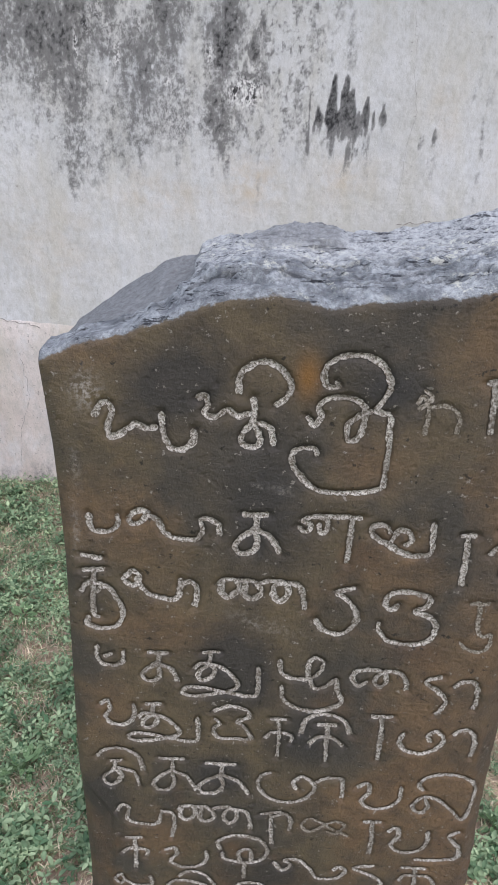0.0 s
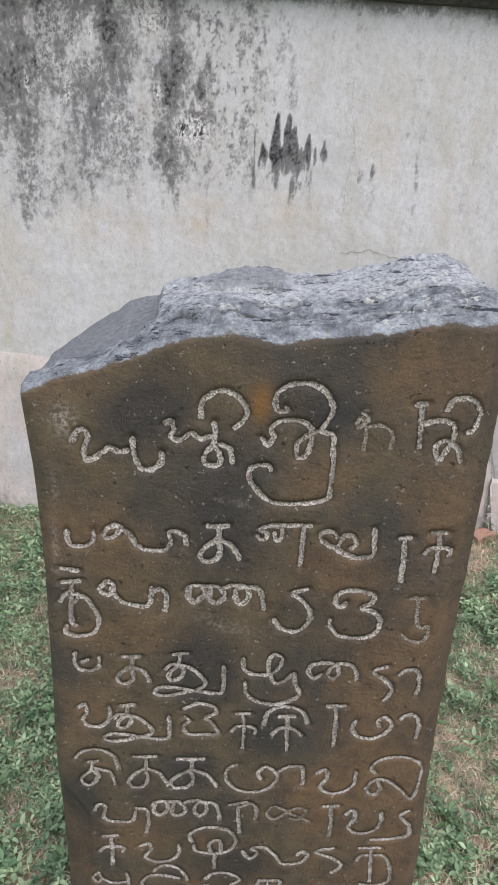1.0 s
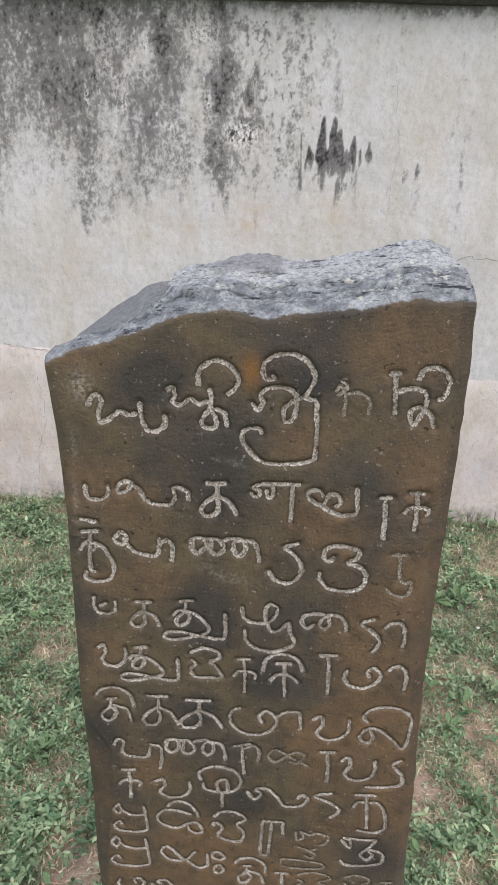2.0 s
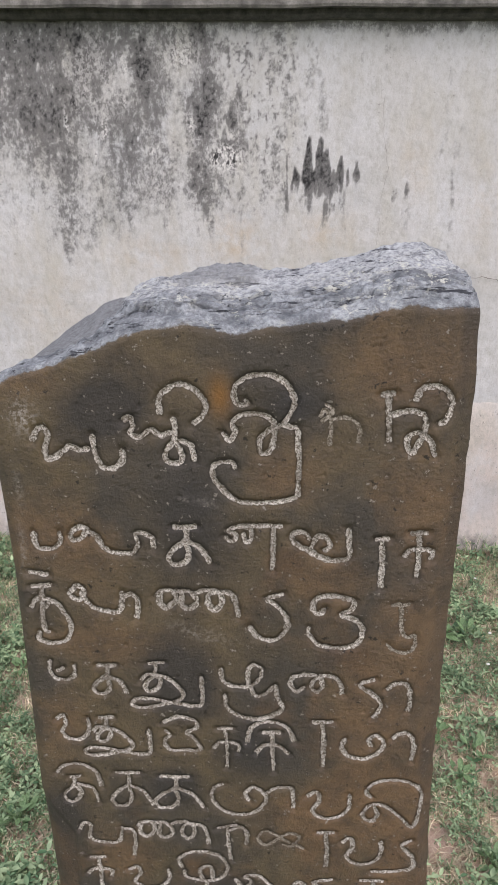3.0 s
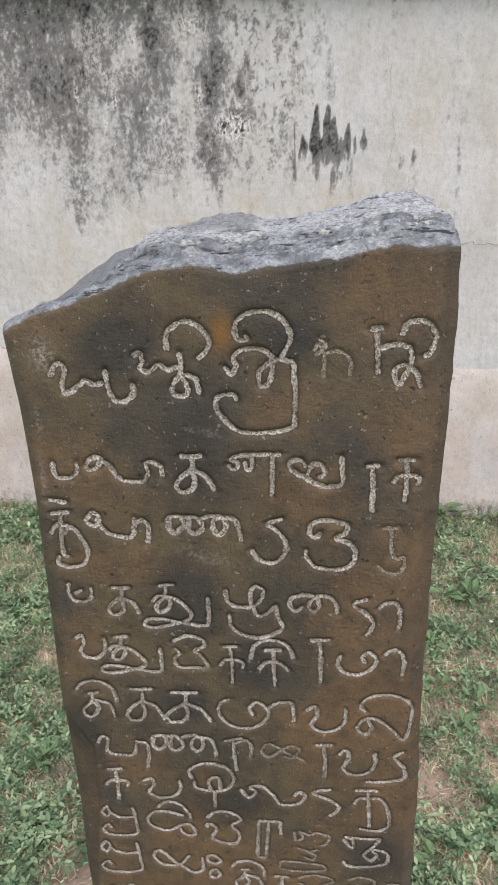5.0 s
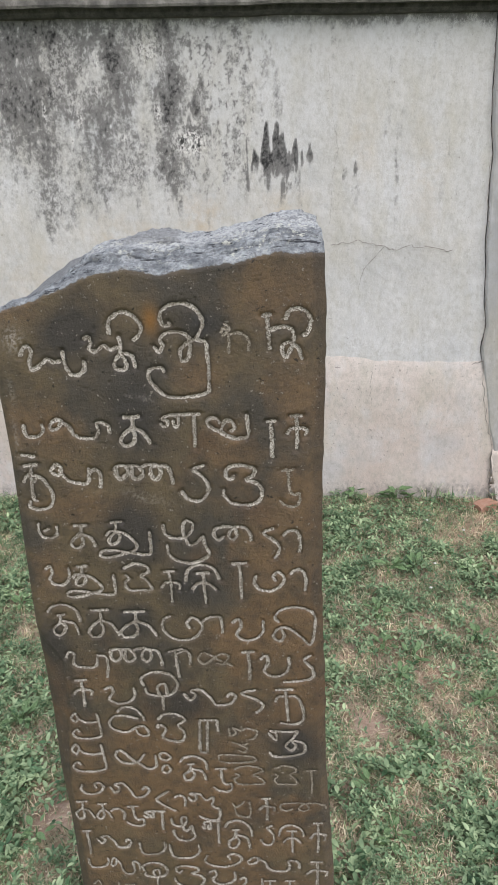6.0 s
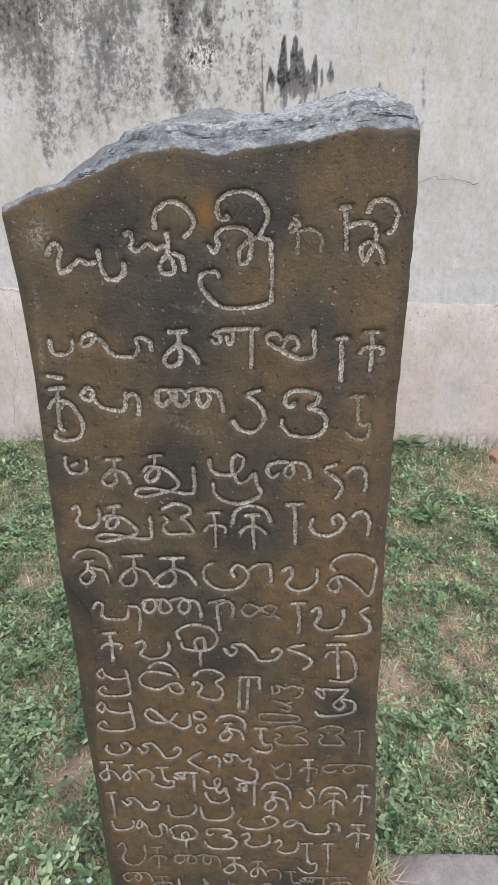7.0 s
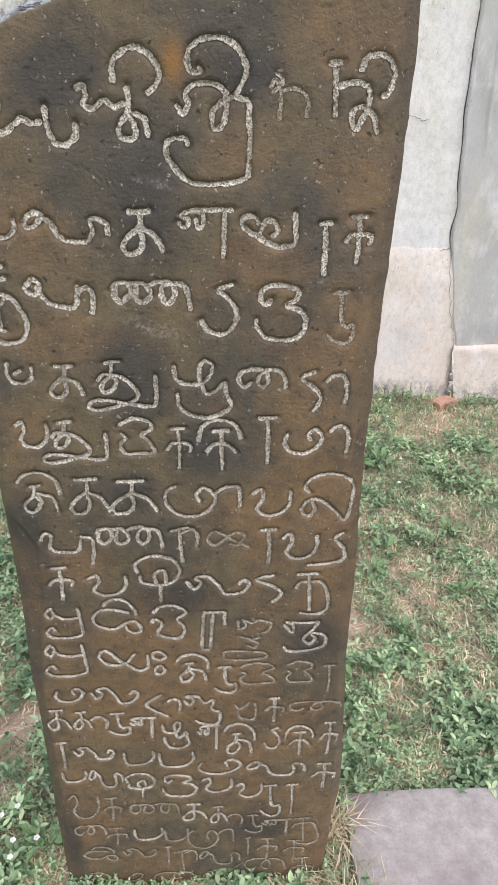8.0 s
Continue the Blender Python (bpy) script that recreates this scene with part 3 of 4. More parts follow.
crack(wall_back, [(1.09, 0.605), (1.14, 0.62), (1.163, 0.605)], 0.004, -0.016)
crack(wall_back, [(-1.1, 0.71), (-0.98, 0.70), (-0.86, 0.675)], 0.002, OUT)
for line in ([(-0.96, 0.57), (-0.94, 0.38), (-1.0, 0.22), (-1.02, 0.06)], [(0.67, 0.59), (0.665, 0.47), (0.68, 0.42)]):
    crack(wall_back, line, 0.0014, -0.0215)

# ---- inscribed stone ----
EDGE_L = ((-0.06, 0.2, 0.43, 0.55, 0.68, 0.81, 0.9, 1.0, 1.15, 1.27, 1.36), (-0.189, -0.190, -0.186, -0.187, -0.182, -0.181, -0.179, -0.175, -0.169, -0.170, -0.176))
EDGE_R = ((-0.06, 0.04, 0.16, 0.27, 0.36, 0.46, 0.56, 0.66, 0.77, 0.91, 1.01, 1.2, 1.32, 1.43), (0.278, 0.279, 0.286, 0.293, 0.290, 0.284, 0.280, 0.278, 0.277, 0.275, 0.274, 0.279, 0.281, 0.280))
TOP_X = (-0.176, -0.146, -0.088, -0.031, 0.021, 0.067, 0.122, 0.172, 0.22, 0.268, 0.285)
TOP_Z = (1.350, 1.364, 1.381, 1.404, 1.414, 1.404, 1.412, 1.417, 1.427, 1.424, 1.420)
BACK_X = (-0.18, -0.123, -0.103, -0.085, -0.03, 0.035, 0.082, 0.095, 0.126, 0.187, 0.216, 0.258, 0.29)
BACK_Z = (1.343, 1.385, 1.397, 1.409, 1.419, 1.434, 1.437, 1.430, 1.431, 1.442, 1.451, 1.455, 1.443)
THICK = 0.155
# stains on the face: place and half size, rusty brown and sooty dark
OCHRE = ((0.24, 1.08, 0.05, 0.09), (0.22, 0.86, 0.06, 0.07), (-0.13, 1.365, 0.05, 0.03), (0.21, 1.37, 0.08, 0.045), (-0.11, 1.19, 0.07, 0.05), (0.235, 1.22, 0.04, 0.07), (0.155, 1.15, 0.04, 0.06),
         (-0.08, 1.07, 0.06, 0.03), (0.10, 1.26, 0.04, 0.03), (0.21, 0.97, 0.07, 0.06), (-0.14, 0.96, 0.035, 0.05), (-0.10, 0.75, 0.05, 0.05),
         (0.13, 0.83, 0.06, 0.04), (0.23, 0.74, 0.03, 0.05), (-0.13, 0.31, 0.05, 0.05), (0.00, 0.46, 0.07, 0.04), (0.20, 0.40, 0.06, 0.06), (-0.06, 0.60, 0.05, 0.03))
SOOT = ((0.02, 1.21, 0.055, 0.09), (-0.01, 1.02, 0.05, 0.06), (-0.06, 1.33, 0.05, 0.045), (0.075, 0.93, 0.05, 0.05), (0.225, 0.61, 0.05, 0.05),
        (0.12, 1.335, 0.04, 0.025), (-0.155, 0.81, 0.03, 0.06), (0.03, 0.70, 0.06, 0.04), (0.16, 0.17, 0.06, 0.04), (-0.02, 0.87, 0.04, 0.03), (-0.17, 0.14, 0.022, 0.12))


def right_edge(z):
    # the worn arris wavers by a millimetre or two
    z = np.asarray(z, float)
    return np.interp(z, *EDGE_R) + 0.0035 * (vnoise(z * 17, z * 0 + 2.3, 71) - 0.5) + 0.0018 * (vnoise(z * 61, z * 0 + 5.1, 72) - 0.5)


def flake_width(z):
    return 0.001 + ramp(0.87 - z, 0, 0.09) * (0.017 + 0.020 * ramp(z, 0.48, 0.76)) + 0.004 * (fbm(z * 14, 0 * z, 110, 3) - 0.5) * ramp(0.86 - z, 0, 0.05)


def stone_face(x, z):
    """y of the dressed front of the stone."""
    left = x - np.interp(z, *EDGE_L)
    right = right_edge(z) - x
    y = 0.522 + 0.0275 * z - 0.045 * (x - 0.05) + (fbm(x * 7, z * 7, 81, 3) - 0.5) * 0.006 + (fbm(x * 45, z * 45, 82, 3) - 0.5) * 0.0006
    y = y + 0.007 * np.clip(1 - left / 0.014, 0, 1) ** 2 + 0.011 * np.clip(1 - right / (0.014 + 0.010 * ramp(z, 0.75, 1.1)), 0, 1) ** 1.1
    # a long flake is struck off one edge, widest at its head
    flake = flake_width(z)
    return y + 0.13 * np.clip(flake - left, 0, 0.05) * ramp(flake, 0.002, 0.01) + 0.0025 * ramp(flake - left, 0, 0.006) * ramp(flake, 0.002, 0.01)


# strokes of each carved character in a box of 60 by 60, then the lines of the text: character, left, top, width, height in millimetres
GLYPHS = {
    'sva': '0 20 3 5 8 0 11 9 8 29 9 45 17 39 24 28 32 33 38 29;41 10 41 35 44 53 51 60 59 49 60 30',
    'sti': '27 22 28 9 39 0 51 2 60 12 59 21 51 30;0 27 5 24 7 30 5 37 12 39 20 34 27 38 36 35;37 24 37 40 30 50 30 58 38 60 42 54 38 43 48 46 51 59',
    'sri': '24 11 26 13 19 13 17 7 23 2 36 0 50 3 57 11 54 18 49 23;8 26 13 30 17 26 15 22 22 18 35 18 43 22 43 29 40 35 35 36 33 32 35 28 43 24 48 23;48 23 59 24;59 24 60 39 59 57;59 57 48 59 34 60 17 59 6 53 0 46 3 41 14 40 16 44',
    'kar': '0 19 7 8 16 22 16 60;2 26 20 10 7 0;18 22 38 19 59 31 60 56',
    'ssa': '0 7 13 6;7 6 8 28 9 47;8 25 24 20 36 23 39 31 37 42 29 56 24 50 25 42 34 39 43 45 49 60;29 13 34 2 46 0 56 5 60 16 55 28 49 31',
    'pa': '0 3 2 40 12 60 43 56 60 31 60 0',
    'lya': '0 20 7 0 14 3 9 24 3 29 0 20;12 3 20 19 23 41 27 54 33 60 45 58 49 38 48 13 55 11 60 24 60 48',
    'ka': '8 1 44 0;28 1 26 21 11 33 0 48 6 60 21 58 29 44 25 22;26 22 47 34 60 59',
    'nat': '0 14 7 21 12 13 5 6 18 2 27 5 27 19 21 21 20 10;18 1 60 0;51 1 50 32 49 60',
    'la': '19 22 15 10 4 8 0 19 8 34 19 43 33 57 51 60 60 52 60 30 59 0;19 41 26 17 36 17 40 32 33 43',
    'ii': '0 1 60 0;29 1 33 31 31 60',
    'kx': '12 1 49 0;31 0 33 29 30 60;0 33 16 23 38 21 60 25 57 36',
    'stk': '6 0 37 2;6 12 39 10;23 11 20 25 18 48 26 50;0 30 13 22 33 22;21 30 38 24 56 36 60 46 50 57 28 60 7 57 9 50',
    'lar': '0 11 7 0 13 11 8 25 1 20 0 11;9 11 19 38 34 46 44 42 47 10;45 22 55 14 60 28 58 60',
    'nna': '0 18 4 5 13 5 14 26 7 42 2 28 4 9;13 5 25 6 30 27 24 43 18 33 20 10;27 10 38 0 47 7 48 30 43 44 38 30 41 7 55 8 59 35 60 60',
    'sra': '27 7 54 0;28 8 47 18 60 35 51 53 35 60 13 56 0 42',
    'uu': '18 14 11 21 5 14 9 3 28 0 49 5 48 15 36 21 52 27 60 39 55 54 37 60 13 57 2 46 0 36',
    'tu': '8 1 47 0;28 1 31 31 44 41 58 38 60 52 46 60 19 58 0 49',
    'pad': '4 0 0 29 8 53 31 60 56 47 60 11;15 32 35 22',
    'kuu': '16 3 30 0;23 1 21 17 13 29 15 38 22 35 26 24 22 17;9 25 15 17 29 19 40 30 44 43 36 51 15 59 4 60 0 54 7 48 22 49 38 53 53 56 60 50 60 17',
    'zha': '0 5 3 19 15 24 28 23 38 15 40 4 32 0 27 7 28 21 34 34 45 30 53 22 55 34 60 46 51 55 34 60 17 57 5 47 3 33',
    'na': '16 40 8 55 0 39 2 13 16 0 32 5 37 35 30 54 24 34 32 5 48 2 57 22 60 60',
    'ra': '42 0 0 9 34 22 60 37 51 52 36 60',
    'aa': '0 13 24 0 50 4 60 27 57 60',
    'va': '0 11 14 0 18 19 9 43 22 60 44 57 59 36 60 4',
    'ub': '0 11 24 0 52 6 57 17 39 28 50 37 60 57 36 60 7 59 0 44 10 33 1 25',
    'kxi': '0 25 7 7 28 0 50 6 60 23;19 13 43 12;32 12 32 39 33 60;10 38 22 28 41 29 53 39',
    'mu': '5 10 0 34 10 54 31 60 51 44 60 20 49 0 38 11 42 29',
    'ki': '0 16 11 4 34 0 55 12 60 34;16 21 33 19;25 20 20 36 8 46 10 58 22 58 31 43 23 33;25 31 48 37 54 60',
    'maa': '9 0 2 8 0 27 6 49 19 60 32 52 40 29 37 10 30 3 25 18 28 31;39 16 47 4 58 2 60 20 60 43',
    'vi': '9 25 3 15 14 3 36 0 54 8 60 25 53 60 38 47 23 34 8 34 0 46 8 55 16 46 11 34',
    'var': '0 15 6 0 13 4 11 27 24 34 42 31 47 8;46 6 58 9 60 29 56 60',
    'ti': '0 6 42 0;21 4 22 35 25 60;25 10 49 3 60 14 58 33',
    'lo': '42 41 22 12 9 0 0 27 10 51 26 28 40 6 53 18 44 52 31 47;44 41 60 60',
    'rr': '57 0 43 11 57 29 60 47 40 56 0 60',
    'zhi': '3 22 0 9 22 0 48 4 60 18 50 33 28 37 7 33 5 25;28 37 25 23 38 18 41 35;32 37 32 60',
    'lai': '0 15 7 41 14 20 8 5 20 0 31 32 37 60 52 55 60 28 55 13 49 29',
    'ku': '2 1 40 0;24 1 26 32 28 55;0 22 8 13 30 11;30 12 46 12 58 28 60 51 38 60 10 57',
    'pra': '17 11 10 20 3 11 12 0 20 15 35 21 60 19;57 0 60 31 59 53 35 60 11 59 0 50 9 39 16 46',
    'tii': '14 11 24 0 41 1 54 19 55 29;47 23 26 17 8 19 0 35 10 48 27 51 42 41 53 39 60 50 56 60 45 56 40 45',
    'vii': '3 14 18 2 41 0 60 11 55 18 45 26 57 43 49 59 29 60 10 51 19 33 7 24 0 32',
    'gate': '4 0 60 0;60 0 60 21;7 0 0 59;0 59 21 60;21 60 31 1',
    'nyu': '0 3 5 20 16 12 10 0 26 7 41 2 60 9 57 23 42 30;6 36 27 43 42 38;22 43 37 50 32 60 19 55',
    'ju': '0 6 12 21 13 6 2 0;2 1 32 2 50 0;50 0 41 17 29 34 38 46 46 35 40 23 59 28 60 48 39 59 9 60 0 50',
    'ring': '0 32 4 0 37 1 60 15 58 47 29 60 4 53 0 27',
    'lay': '44 11 34 35 20 43 6 35 0 15 6 0 14 7 24 29 34 42 48 60 60 50 60 18',
    'dots': '0 3 32 0 60 13 38 22 4 18 0 3;9 44 36 37 54 50 34 60 7 56 9 42',
    'lt': '40 0 0 24 25 44 60 60',
    'lu': '0 9 9 18 16 7 5 0 24 1 35 14 50 7 47 27 60 36 57 58 38 60 18 52',
    'yu': '0 7 16 22 40 0;8 27 17 53 49 60 60 41 56 1',
}
LINES = [
    'sva -129 1312 86 42, sti -40 1353 78 77, sri 42 1363 82 128, kar* 143 1335 36 41, ssa 197 1351 64 68',
    'pa -142 1201 27 19, lya -106 1206 85 28, ka -6 1209 42 43, nat 51 1211 57 51, la 117 1209 56 35, ii 197 1198 15 55, kx 225 1205 28 50',
    'stk -157 1155 41 88, lar -112 1139 70 40, nna -22 1137 84 33, sra 73 1134 40 57, uu 134 1133 55 63, tu* 213 1125 29 58',
    'pad -145 1044 28 25, ka -98 1040 37 38, kuu -57 1046 78 61, zha 42 1045 66 72, na 117 1035 55 25, ra 189 1032 23 52, aa 216 1027 26 38',
    'va -146 969 37 33, kuu -117 970 76 56, ub -24 973 40 48, kx 30 960 30 58, kxi 69 970 53 70, ii 141 973 23 65, mu 173 956 46 33, aa 225 960 24 38',
    'ki -155 900 52 58, ka -92 890 49 51, ka -41 886 57 48, maa 26 877 94 46, va 135 871 49 40, vi 198 892 66 70',
    'var -138 808 68 53, nna -66 816 85 37, ti 30 814 35 58, lo* 78 807 55 27, ii 148 808 21 57, va 175 800 47 40, rr 210 801 49 53',
    'kx -136 752 32 57, va -84 737 51 35, zhi -18 768 58 82, lai 49 731 85 31, ra 144 732 34 49, ku 196 733 46 73',
    'pra -149 681 49 56, tii -83 693 65 62, vii -3 680 49 60, gate 67 667 33 72, nyu* 118 653 47 54, ju 184 646 59 56, ring* 98 592 61 17',
    'pra -159 611 58 62, lay -81 598 69 42, dots -4 593 18 46, ki 29 586 48 55, tu 85 560 32 54, ub* 123 568 51 42, ub* 191 569 39 42, ii* 244 560 18 55',
    'mu -153 522 41 29, lai -100 520 69 33, lt -19 504 33 49, aa 12 494 20 28, lu 38 499 54 64, yu* 115 484 33 39, kx 161 491 29 55, na* 199 482 81 22',
    'ka -172 475 35 43, ka -132 469 27 36, aa -107 457 25 28, tu -80 464 32 49, nat -46 454 39 48, zha 3 441 41 61, nat 58 432 34 58, ki 98 434 50 71, sra 162 423 25 50, kxi 194 425 46 72, kx 249 432 28 77',
    'ii -165 401 16 61, lai -140 387 63 27, pa -61 376 46 32, pa -6 370 54 35, mu 57 349 69 36, lya 136 339 95 36, kx 241 331 39 64',
    'pa -163 331 37 24, lya -122 330 54 40, zhi -62 320 46 63, uu -4 313 56 55, va 61 302 50 36, va 118 285 43 35, tu 160 277 33 81, ii 201 278 20 78',
    'va* -162 272 50 61, kx* -106 262 30 65, nna* -63 243 85 36, ka 28 235 41 43, ka 75 225 29 43, aa* 104 203 25 29, tu* 134 199 30 49, nat* 164 186 51 41, ku* 215 188 46 76',
    'na* -158 189 52 27, kx* -107 180 36 49, pa -58 173 48 30, pa* -5 170 39 33, maa* 34 163 80 54, ii* 135 134 10 52, kx* 156 130 36 61, kx* 202 124 37 62',
    'tii* -150 127 58 42, lai* -81 117 59 26, ii* -7 119 10 61, ti* 8 106 41 62, lya* 53 98 72 41, na* 136 69 74 36, kx* 215 70 43 74',
    'lai* -162 46 111 32, na* -30 38 77 37, lya* 63 35 63 46',
]



def strokes(name, left, top, wide, high):
    for line in GLYPHS[name].split(";"):
        p = np.array(line.split(), float).reshape(-1, 2) / 60
        p = np.stack([left + p[:, 0] * wide, top - p[:, 1] * high], -1) / 1000
        q = np.concatenate([2 * p[:1] - p[1:2], p, 2 * p[-1:] - p[-2:-1]])
        out = []
        for a0, a1, a2, a3 in zip(q, q[1:], q[2:], q[3:]):
            n = max(2, int(np.hypot(*(a2 - a1)) / 0.0016))
            f = (np.arange(n) / n)[:, None]
            out.append(0.5 * (2 * a1 + (a2 - a0) * f + (2 * a0 - 5 * a1 + 4 * a2 - a3) * f ** 2 + (3 * a1 - a0 - 3 * a2 + a3) * f ** 3))
        path = np.concatenate(out + [p[-1:]])
        k = np.arange(len(path))
        yield path + np.stack([vnoise(k * 0.4, path[:, 1] * 300, 83) - 0.5, vnoise(k * 0.4, path[:, 0] * 300, 84) - 0.5], -1) * 0.0014


def letters():
    for row, line in enumerate(LINES):
        for item in line.split(", "):
            name, *box = item.split()
            half = (0.0027, 0.0024, 0.0024)[min(2, row // 3)]
            left, top, wide, high = (float(v) for v in box)
            yield name.rstrip("*"), name.endswith("*"), [left - 2.5 * float(ramp(1200 - top, 0, 250) * ramp(240 - left, 0, 100)), top, wide, high], half


def carved_depth():
    """Depth of the grooves over the face, on a grid of one millimetre."""
    depth = np.zeros((1480, 500))
    dz, dx = np.meshgrid(np.arange(-8, 9), np.arange(-8, 9), indexing="ij")
    for name, faint, box, half in letters():
        for path in strokes(name, *box):
            for x, z in path:
                i, j = z * 1000 + 60, x * 1000 + 200
                a, b = int(round(i)), int(round(j))
                if 9 <= a < 1470 and 9 <= b < 490:
                    g = (0.0020 if faint else 0.0040) * np.exp(-((dz + a - i) ** 2 + (dx + b - j) ** 2) / (half * 1400) ** 2)
                    w = depth[a - 8:a + 9, b - 8:b + 9]
                    np.maximum(w, g, out=w)
    return depth


def build_stone():
    depth = carved_depth()
    a, b = np.linspace(0, 1, 290), np.linspace(0, 1, 900)
    ga, gb = np.meshgrid(a, b)
    z = -0.06 + gb * 1.44
    for _ in range(3):
        x = np.interp(z, *EDGE_L) * (1 - ga) + right_edge(z) * ga
        lip = np.interp(x, TOP_X, TOP_Z) + (fbm(x * 60, 0 * x, 85, 3) - 0.5) * 0.0045
        z = -0.06 + gb * (lip + 0.06)
    y = stone_face(x, z)
    i, j = np.clip((z * 1000 + 60), 0, 1478), np.clip(x * 1000 + 200, 0, 498)
    i0, j0 = i.astype(int), j.astype(int)
    fi, fj = i - i0, j - j0
    y = y + (depth[i0, j0] * (1 - fi) + depth[i0 + 1, j0] * fi) * (1 - fj) + (depth[i0, j0 + 1] * (1 - fi) + depth[i0 + 1, j0 + 1] * fi) * fj
    y = y + 0.0016 * ramp(fbm(x * 170, z * 170, 86, 2), 0.80, 0.92)
    y = y + 0.007 * np.clip(1 - (lip - z) / 0.010, 0, 1) ** 2
    front = np.stack([x, y, z], -1)
    # broken top
    v = (np.linspace(0, 1, 120) ** 1.25)[1:, None]
    fx, fy, fz = front[-1, :, 0][None], front[-1, :, 1][None], front[-1, :, 2][None]
    tx = fx + 0 * v
    tx = tx + 0.006 * v * (fbm(fx * 30, v * 9, 87, 3) - 0.5)
    ty = fy + v * (THICK + 0.015 * (fbm(fx * 12, 0 * v, 88, 3) - 0.5))
    back = np.interp(fx, BACK_X, BACK_Z)
    shoulder = fz + 0.016 * ramp(fx, -0.09, -0.03)
    bevel = 0.26 + 0.10 * (fbm(fx * 14, 0 * v, 89, 3) - 0.5)
    tz = np.where(v < bevel, fz + (shoulder - fz) * np.clip(v / bevel, 0, 1) ** 0.8, shoulder + (back - shoulder) * np.clip((v - bevel) / (1 - bevel), 0, 1) ** 1.1)
    facet0 = ramp(-0.046 - fx, 0, 0.005) * ramp(v, 0.25, 0.4)
    layered = fbm(fx * 16, tz * 180 + v * 3, 90, 3)
    rise = ramp(v, 0, 0.08)
    calm = 1 - 0.75 * ramp(v, bevel, bevel + 0.12)
    rise = rise * (0.3 + 0.7 * ramp(fx, -0.12, -0.04))
    tz = tz + rise * ((fbm(fx * 22, v * 5, 91, 4) - 0.5) * 0.007 + (layered - 0.5) * 0.013 * (1 - facet0) * calm + (fbm(fx * 120, v * 26, 92, 3) - 0.5) * 0.006)
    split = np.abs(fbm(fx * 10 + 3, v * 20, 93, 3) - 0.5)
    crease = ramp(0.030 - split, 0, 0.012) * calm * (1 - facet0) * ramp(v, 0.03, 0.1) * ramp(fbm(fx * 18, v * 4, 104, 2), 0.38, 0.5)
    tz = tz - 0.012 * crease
    hollow = ramp(fx, -0.02, 0.02) * ramp(0.09 - fx, 0, 0.010) * ramp(v, 0.66, 0.72)
    tz = tz - 0.006 * ramp(fx, -0.02, 0.02) * ramp(0.12 - fx, 0, 0.02) * ramp(v, 0.5, 0.62) * ramp(0.74 - v, 0, 0.06)
    split = np.abs(fbm(fx * 24 + 7, v * 30, 98, 3) - 0.5)
    tz = tz - rise * 0.005 * ramp(0.03 - split, 0, 0.03) * calm * (1 - facet0)
    tz = tz - 0.012 * facet0
    top = np.stack([tx + 0 * tz, ty + 0 * tz, tz], -1)
    # sides and back
    def side(col):
        f = np.linspace(0, 1, 26)[1:]
        base = front[:, col][:, None, :] * np.ones((1, len(f), 1))
        base[..., 1] += f[None] * THICK
        sway = (fbm(base[..., 2] * 12, base[..., 1] * 30, 94, 3) - 0.5) * 0.012 * ramp(f, 0, 0.2)[None]
        base[..., 0] += sway + (0.012 if col == 0 else -0.012) * f[None]
        end = np.interp(f, v[:, 0], top[:, col, 2])
        base[..., 2] += ((front[:, col, 2][:, None] + 0.06) / (front[-1, col, 2] + 0.06)) * (end - front[-1, col, 2])[None]
        base[-1, :, :] = np.stack([np.interp(f, v[:, 0], top[:, col, k]) for k in range(3)], -1)
        return base
    n0, n1 = front.shape[0] * front.shape[1], top.shape[0] * top.shape[1]
    left, right = side(0), side(-1)
    blocks = [front.reshape(-1, 3), top.reshape(-1, 3)]
    faces = [sheet(900, 290)]
    tops = np.concatenate([np.arange(899 * 290, 900 * 290), n0 + np.arange(n1)]).reshape(-1, 290)
    faces.append(np.stack([tops[:-1, :-1], tops[:-1, 1:], tops[1:, 1:], tops[1:, :-1]], -1).reshape(-1, 4))
    start = n0 + n1
    for col, block, flip in ((0, left, True), (289, right, False)):
        ids = np.concatenate([(np.arange(900) * 290 + col)[:, None], start + np.arange(900 * 25).reshape(900, 25)], 1)
        q = np.stack([ids[:-1, :-1], ids[:-1, 1:], ids[1:, 1:], ids[1:, :-1]], -1).reshape(-1, 4)
        faces.append(q[:, ::-1] if flip else q)
        blocks.append(block.reshape(-1, 3))
        start += 900 * 25
    # rear face spans the two sides, its head follows the broken top
    rows = 30
    heads = top[-1]
    f = np.linspace(0, 1, rows)[:, None]
    rear_grid = np.stack([heads[None, :, 0] + 0 * f, heads[None, :, 1] + 0 * f - 0.02 * (1 - f), -0.06 + (heads[None, :, 2] + 0.06) * f], -1)
    blocks.append(rear_grid.reshape(-1, 3))
    faces.append(sheet(rows, 290, start, True))
    verts = np.concatenate(blocks)
    me = raw_mesh("slab", verts, np.concatenate(faces), [stone])
    lip_at = np.interp(verts[:, 0], TOP_X, TOP_Z)
    weather = ramp(verts[:, 2] - lip_at, -0.009, 0.004)
    weather[n0:n0 + n1] = 1.0
    weather[:n0] = ramp(z.ravel() - lip.ravel(), -0.012, 0.003)
    add_field(me, "weather", weather)
    # the hollow's shade is painted with the same grey as the facet
    facet_plus_shade = np.zeros(len(verts))
    facet_plus_shade[n0:n0 + n1] = np.maximum(0.85 * facet0, 0.6 * hollow).ravel()
    add_field(me, "facet_and_hollow_shade", facet_plus_shade)
